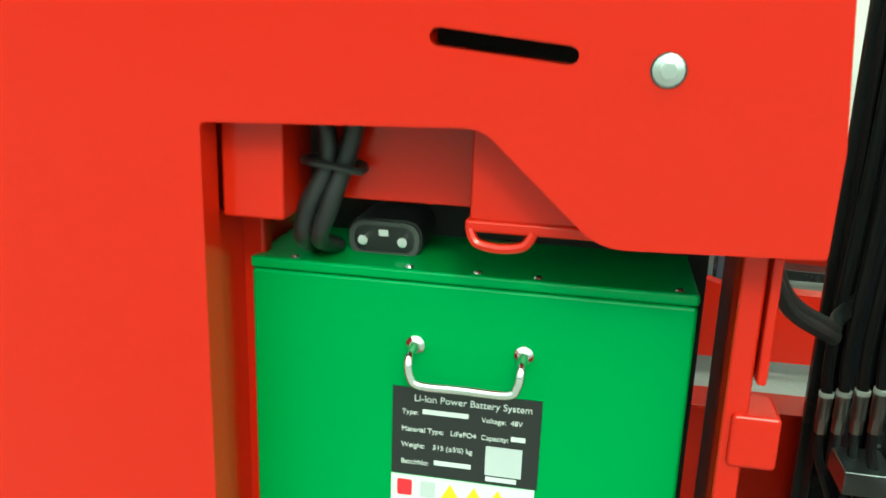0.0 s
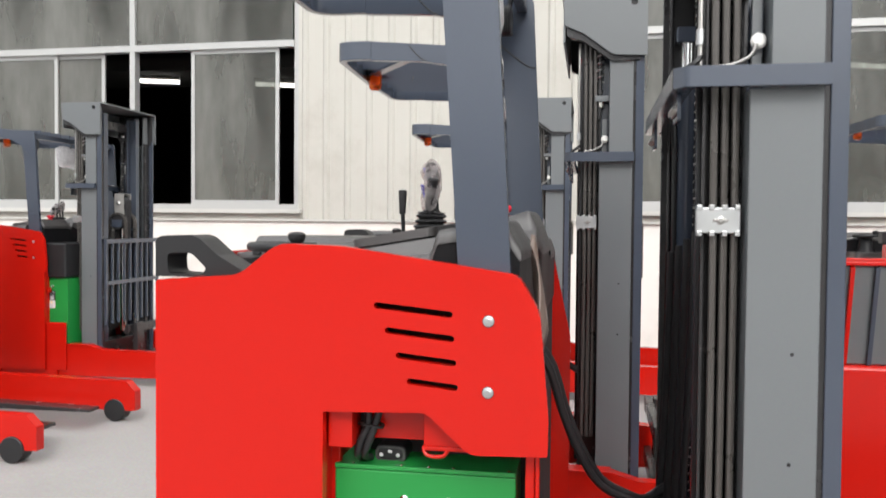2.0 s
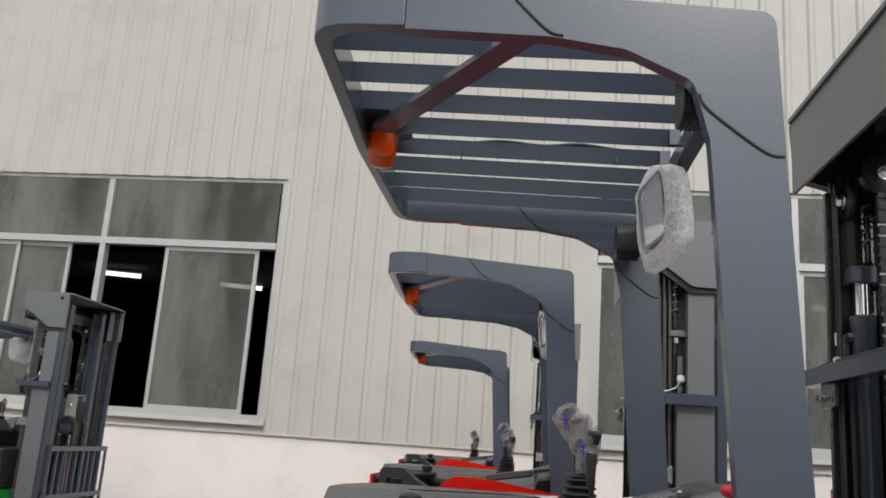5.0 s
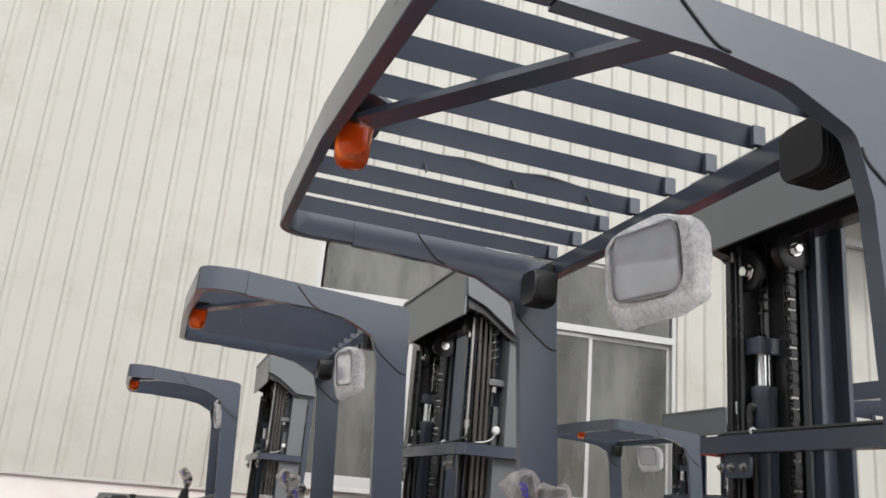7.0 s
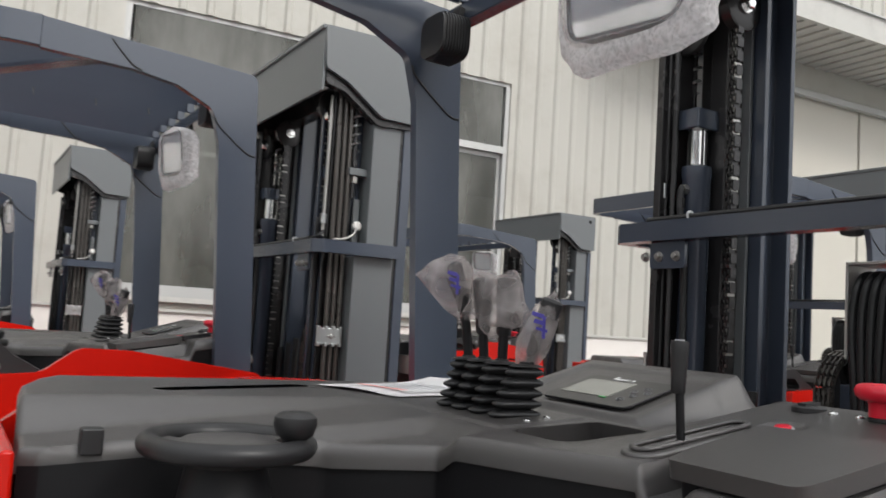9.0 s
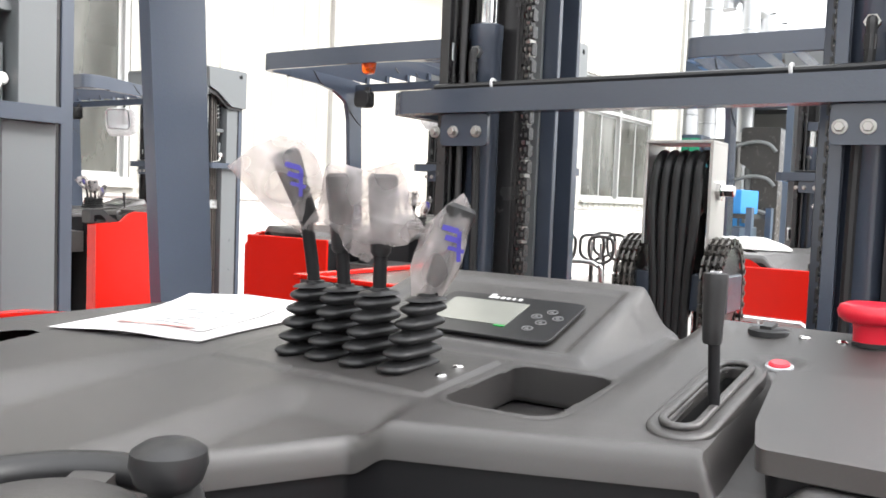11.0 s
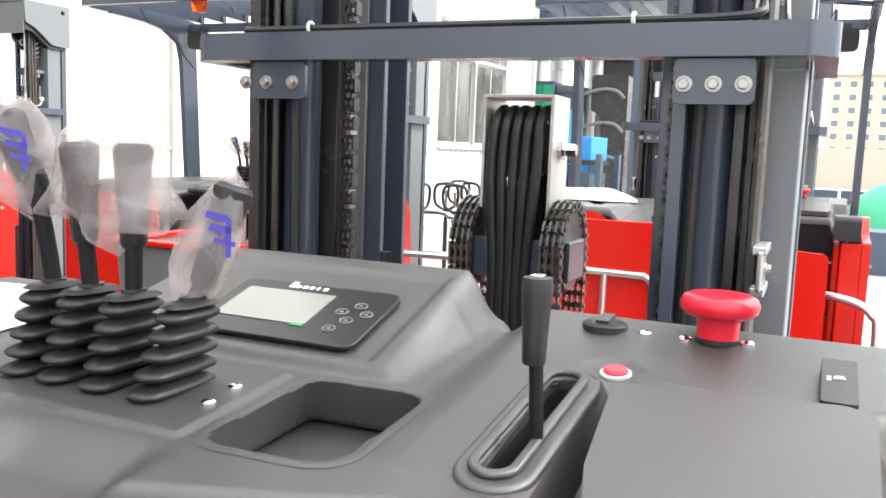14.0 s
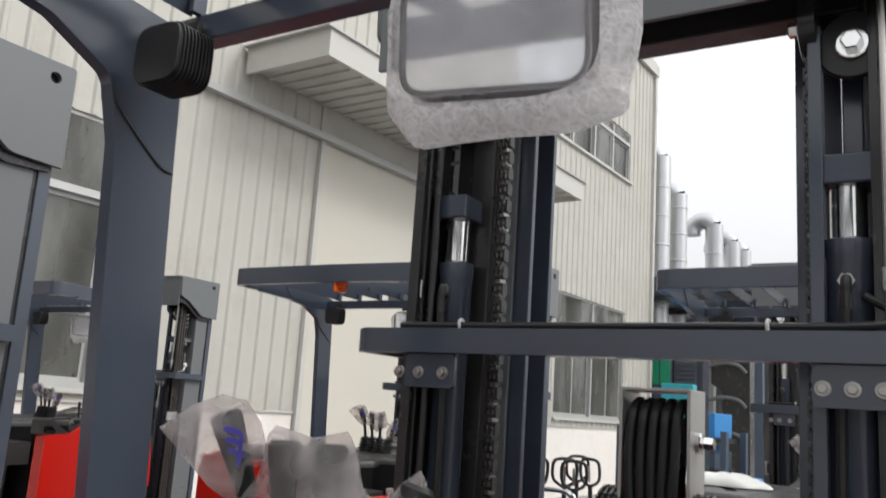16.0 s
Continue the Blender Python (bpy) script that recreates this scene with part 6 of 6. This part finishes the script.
def bin_mesh():
    return plate(round_loop([(-0.55, 0), (0.55, 0), (0.62, 0.95), (-0.62, 0.95)], [0.05] * 4), -0.4, 0.4, "y")


crate = tagged(part("storage_bin", bin_mesh(), NAVY, bevel=0.02), "dark blue plastic storage bin", "bin", "bins in the yard")
crate.matrix_basis = pose(22.0, 0.2, 0, 0, 0, 90)
for k in range(6):
    copy_thing(crate, pose(22.0 + 0.4 * (k % 2), -1.1 - 1.25 * k, 0, 0, 0, 90))
for y in (-0.80, -2.10, -3.40):
    copy_thing(crate, pose(13.35, y, 0, 0, 0, 90) @ Matrix.Diagonal((1, 1, 0.66, 1)))


# flat sacks left on the console of the truck behind
def sack_mesh(rx, ry, h, seed):
    bm = bmesh.new()
    rnd = random.Random(seed)
    ph = [rnd.uniform(0, 6) for _ in range(5)]
    n, seg = 10, 44
    rings = []
    for k in range(n + 1):
        f = k / n
        r = math.cos(f * math.pi / 2) ** 0.55
        ring = []
        for q in range(seg):
            a = 2 * math.pi * q / seg
            w = 1 + 0.10 * math.sin(3 * a + ph[0]) + 0.06 * math.sin(7 * a + ph[1])
            u = r * w + 0.004
            z = h * math.sin(f * math.pi / 2) * (1 + 0.25 * math.sin(2 * a + ph[2]) * u + 0.12 * math.sin(9 * a + ph[3]) * u)
            ring.append(bm.verts.new((rx * u * math.cos(a), ry * u * math.sin(a), z)))
        rings.append(ring)
    for a, b in zip(rings, rings[1:]):
        for q in range(seg):
            bm.faces.new((a[q], a[(q + 1) % seg], b[(q + 1) % seg], b[q]))
    bm.faces.new(rings[-1])
    bm.faces.new(rings[0][::-1])
    return bm


sack = tagged(part("paper_sack", sack_mesh(0.13, 0.20, 0.045, 4), WHITE_PAINT, smooth=70), "crumpled white paper sack lying on a truck's console", "sack")
part("sack_flap", sack_mesh(0.09, 0.10, 0.018, 9), WHITE_PAINT, sack, smooth=70, at=pose(-0.10, 0.17, -0.004))
sack.matrix_basis = pose(2.90, 0.86, 1.402)


# hand pallet trucks parked beyond the mast
def hand_truck():
    h = thing("pallet_truck", "dark hand pallet truck with an upright looped tiller", "pallet truck", "hand pallet trucks")
    part("pump_housing", lathe([(0.07, 0.12), (0.08, 0.2), (0.06, 0.42), (0.04, 0.46), (0.03, 0.5)], (0, 0, 0), "z", 16), GREASED, h)
    part("tiller", tube([(0, 0, 0.45), (-0.03, 0, 0.8), (-0.05, 0, 1.08)], 0.019, 10), GREASED, h)
    part("tiller_loop", tube([(-0.05, 0, 1.06), (-0.05, 0.09, 1.12), (-0.06, 0.10, 1.24), (-0.06, 0.06, 1.29), (-0.06, -0.06, 1.29), (-0.06, -0.10, 1.24), (-0.05, -0.09, 1.12), (-0.05, 0, 1.06)], 0.014, 8), RUBBER, h)
    part("release_lever", bar((-0.06, 0.0, 1.10), (-0.07, 0.0, 1.24), 0.02, 0.006), ZINC, h)
    for y in (-0.2, 0.2):
        part("fork", box(0.05, 1.1, y - 0.075, y + 0.075, 0.05, 0.10), GREASED, h, bevel=0.01)
    part("fork_bridge", box(0.0, 0.09, -0.27, 0.27, 0.06, 0.24), GREASED, h, bevel=0.015)
    for y in (-0.06, 0.06):
        part("steer_wheel", lathe([(0.03, -0.025), (0.09, -0.025), (0.09, 0.025), (0.03, 0.025)], (0, y, 0.09), "y", 18), RUBBER, h)
    return h


hand = hand_truck()
hand.matrix_basis = pose(6.0, 2.92, 0, 0, 0, 20)
for x, y, turn in ((6.35, 2.80, -15), (5.75, 2.72, 12), (6.7, 3.12, 40), (5.6, 3.02, 75)):
    copy_thing(hand, pose(x, y, 0, 0, 0, turn))
cart = tagged(part("red_cart", box(-0.6, 0.6, -0.4, 0.4, 0.25, 0.95), RED, bevel=0.04), "low red cart in the far yard", "cart")
for x in (-0.4, 0.4):
    for y in (-0.36, 0.36):
        part("wheel", lathe([(0.05, -0.03), (0.125, -0.03), (0.125, 0.03), (0.05, 0.03)], (x, y, 0.125), "y", 16), RUBBER, cart)
cart.matrix_basis = pose(20.5, 1.1, 0)
# teal cabinet and orange machine seen past the trucks
cab = tagged(part("teal_cabinet", box(-0.4, 0.4, -0.3, 0.3, 0.0, 2.4), material("teal_paint", (0.02, 0.30, 0.36), 0.5), bevel=0.02), "tall teal steel cabinet in the yard", "cabinet")
part("door_handle", rod((-0.41, 0.1, 1.1), (-0.41, 0.1, 1.3), 0.012, 8), CHROME, cab)
cab.matrix_basis = pose(15.2, 4.6, 0)

# ---- galvanised exhaust ducts beyond the hall ----
for x, y, top in ((22.5, 7.47, 9.75), (25.0, 7.70, 9.30), (28.3, 7.40, 9.05), (31.5, 7.55, 9.10), (33.8, 7.65, 9.20)):
    d = thing("exhaust_duct", "galvanised exhaust duct rising to a gooseneck above the roof", "duct", "exhaust ducts")
    neck = [(0, 0.38 - 0.38 * math.cos(a), top - 0.68 + 0.38 * math.sin(a)) for a in [math.pi * q / 8 for q in range(9)]]
    part("duct", tube([(0, 0, 0.0), (0, 0, 3.0), (0, 0, 6.0)] + neck + [(0, 0.76, top - 0.80)], 0.30, 20, 4), DUCT, d)
    z = 0.7
    while z < top - 0.9:
        part("seam_band", lathe([(0.302, 0), (0.315, 0.015), (0.315, 0.045), (0.302, 0.06)], (0, 0, z), "z", 20), DUCT, d)
        z += 0.85
    d.matrix_basis = pose(x, y, 0)


# ---- open shed beyond the hall, with machines under it ----
shed = thing("machine_shed", "open shed with a dark sheet roof beyond the hall", "shed")
part("roof", plate([(5.2, 5.62), (5.2, 5.98), (8.9, 6.08), (8.9, 5.52)], 24.0, 33.0, "x"), NAVY, shed, bevel=0.02)
for x in (24.2, 28.5, 32.8):
    for y in (5.3, 8.7):
        part("post", box(x - 0.1, x + 0.1, y - 0.1, y + 0.1, 0.0, 5.62), NAVY, shed)
for k in range(4):
    part("purlin", box(23.95 + 2.9 * k, 24.07 + 2.9 * k, 5.2, 8.85, 5.36, 5.515), GREASED, shed)
# back wall takes the interior colour, with the shed's shade already in it
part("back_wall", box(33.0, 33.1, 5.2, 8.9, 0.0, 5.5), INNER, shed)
teal = tagged(part("teal_cabinet", box(24.3, 25.2, 7.60, 8.25, 0.0, 3.95), NAVY, bevel=0.03), "tall slate machine cabinet with teal doors under the shed roof", "cabinet")
for k in range(2):
    part("cabinet_door", box(24.27, 24.298, 7.63 + 0.31 * k, 7.91 + 0.31 * k, 3.1, 3.85), TARP, teal, bevel=0.01)
lou = thing("louvre_housing", "grey louvred machine housing under the shed roof", "machine")
part("body", box(24.45, 26.0, 6.92, 7.58, 0.0, 3.85), INNER, lou, bevel=0.02)
for k in range(9):
    part("slat", bar((24.42, 6.98, 2.72 + 0.12 * k), (24.42, 7.53, 2.72 + 0.12 * k), 0.05, 0.05), NAVY, lou)
press = thing("machine_press", "dark slate machine press under the shed roof", "machine")
part("frame", plate(round_loop([(5.62, 0.0), (5.62, 4.15), (6.62, 4.15), (6.62, 3.2), (6.30, 3.0), (6.30, 1.4), (6.62, 1.2), (6.62, 0.0)], [0, 0.1, 0.1, 0.05, 0.05, 0.05, 0.05, 0]), 24.6, 25.6, "x"), GREASED, press, bevel=0.02)
part("ram", rod((24.9, 6.42, 1.6), (24.9, 6.42, 3.1), 0.14, 18), STEEL_GREY, press)
for z in (1.7, 2.6, 3.5):
    part("pipe", tube([(24.55, 5.70, z), (24.5, 5.9, z + 0.2), (24.5, 6.3, z + 0.25), (24.55, 6.9, z + 0.1)], 0.05, 8), STEEL_GREY, press)
for machine in (shed, teal, lou, press):
    machine.matrix_basis = pose(-2.3, -0.7, -0.40)
crate = tagged(part("blue_crate", box(-0.55, 0.55, -0.52, 0.52, 0.0, 0.55), BLUE, bevel=0.02), "blue steel crate on a dark stand beyond the hall", "crate")
for k in range(4):
    part("rib", box(-0.58, -0.551, -0.45 + 0.27 * k, -0.39 + 0.27 * k, 0.02, 0.53), NAVY, crate)
part("stand", box(-0.5, 0.5, -0.48, 0.48, -0.879, -0.001), NAVY, crate, bevel=0.02)
crate.matrix_basis = pose(23.2, 6.1, 0.88)


# ---- far apartment blocks ----
def block(x, y, w, d, storeys, turn, bays):
    b = thing("apartment_building", "beige far apartment block with rows of dark windows", "building", "far buildings")
    b.matrix_basis = pose(x, y, 0, 0, 0, turn)
    h = storeys * 3.0 + 0.8
    part("wall", box(-w / 2, w / 2, -d / 2, d / 2, 0, h), FAR_WALL, b, smooth=None)
    part("roof", box(-w / 2 - 0.3, w / 2 + 0.3, -d / 2 - 0.3, d / 2 + 0.3, h, h + 0.5), FAR_WALL, b, smooth=None)
    for k in range(storeys):
        for q in range(bays):
            u = -d / 2 + (q + 0.5) * d / bays
            fr = part("window", box(-w / 2 - 0.08, -w / 2 - 0.002, u - 0.85, u + 0.85, 1.0 + k * 3, 2.6 + k * 3), WHITE_PAINT, b, smooth=None)
            part("pane", box(-w / 2 - 0.11, -w / 2 - 0.081, u - 0.75, u + 0.75, 1.1 + k * 3, 2.5 + k * 3), FAR_PANE, fr, smooth=None)
    return b


block(225, -8.0, 14, 17, 7, 0, 5)
block(232, -28.0, 14, 18, 7, 0, 5)
block(240, 34.0, 14, 22, 6, -4, 5)
tagged(part("wall_yard", box(60, 60.3, -60, 40, 0, 2.6), FAR_WALL, smooth=None), "low beige wall at the end of the yard", "wall", kind="structure")


# ---- ribbed skip and ribbed guard between the trucks ----
skip = thing("steel_skip", "grey ribbed steel skip with red ribs on a red base", "skip")
part("base", box(1.04, 1.66, 1.40, 1.70, 0.42, 0.93), RED, skip, bevel=0.02)
part("side_wall", plate([(1.44, 0.93), (1.36, 1.30), (1.735, 1.30), (1.69, 0.93)], 1.02, 1.68, "x"), STEEL_GREY, skip, bevel=0.006)
for a, b, c, d in ((1.00, 1.70, 1.345, 1.375), (1.00, 1.70, 1.715, 1.745), (1.00, 1.03, 1.376, 1.714), (1.67, 1.70, 1.376, 1.714)):
    part("rim", box(a, b, c, d, 1.301, 1.316), RED, skip, bevel=0.004)
part("load", box(1.04, 1.66, 1.39, 1.70, 1.20, 1.303), GREASED, skip, "dark scrap in the skip", bevel=0.01)
for k in range(8):
    x = 1.045 + 0.085 * k
    part("rib", bar((x, 1.437, 0.935), (x, 1.355, 1.298), 0.014, 0.03, up=(0, 1, 0.2)), RED if k % 3 == 1 else GREY, skip)
for x in (1.10, 1.60):
    part("foot", box(x - 0.04, x + 0.04, 1.42, 1.68, 0.0, 0.42), GREASED, skip)
fin = thing("ribbed_guard", "slate ribbed steel guard plate on a post", "guard")
part("post", box(0.80, 0.86, 3.28, 3.34, 0.0, 1.42), GREY, fin, bevel=0.004)
part("plate", plate(round_loop([(0.60, 1.10), (0.64, 1.42), (0.80, 1.42), (0.80, 0.98)], [0.03, 0.03, 0, 0]), 3.30, 3.31, "y"), GREY, fin)
for k in range(9):
    x = 0.632 + 0.019 * k
    part("rib", bar((x, 3.295, 1.09 - 0.010 * k), (x + 0.008, 3.295, 1.41), 0.008, 0.02, up=(0, 1, 0)), GREY, fin)
part("machine_foot", box(0.66, 0.84, 3.26, 3.42, 0.0, 0.96), GREASED, fin, bevel=0.02)

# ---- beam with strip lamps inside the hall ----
tagged(part("beam_hall", box(-25.9, 20.9, 11.2, 12.9, 3.95, 4.15), INNER, smooth=None), "steel beam deck inside the hall, coloured dark for indoor shade", "beam", kind="structure")
for k in range(7):
    lamp = tagged(part("strip_lamp", box(-0.35, 0.35, -0.04, 0.04, -0.08, -0.02), LAMP_GLOW, smooth=None), "small white strip lamp under the hall beam", "lamp", "hall lamps")
    part("housing", box(-0.36, 0.36, -0.06, 0.06, -0.019, 0.045), WHITE_PAINT, lamp, smooth=None)
    lamp.matrix_basis = pose(-7.2 + 1.9 * k, 11.7 + 0.6 * (k % 2), 3.905, 0, 0, 20)

# ---- goods behind the second window ----
bench = thing("work_bench", "blue steel bench with white sacks behind the window", "bench")
part("bench_top", box(0.2, 4.6, 8.45, 9.0, 1.60, 1.70), BLUE, bench, smooth=None)
for x in (0.3, 2.4, 4.5):
    part("leg", box(x - 0.04, x + 0.04, 8.5, 8.95, 0.0, 1.60), NAVY, bench, smooth=None)
for k in range(5):
    sack = tagged(part("sack", heap_mesh(0.22, 0.2, 0.26 + 0.05 * (k % 3), 20 + k), PAPER, smooth=70), "white sack lying on a blue bench", "sack", "sacks on the bench")
    sack.matrix_basis = pose(1.40 + 0.50 * k, 8.72, 1.70, 0, 0, 40 * k)
box_o = tagged(part("orange_box", box(-0.12, 0.12, -0.12, 0.12, 0.0, 0.42), ORANGE, bevel=0.02), "small orange plastic box on a blue bench", "box")
part("lid", box(-0.13, 0.13, -0.13, 0.13, 0.421, 0.45), ORANGE, box_o, bevel=0.01)
box_o.matrix_basis = pose(1.08, 8.62, 1.70)
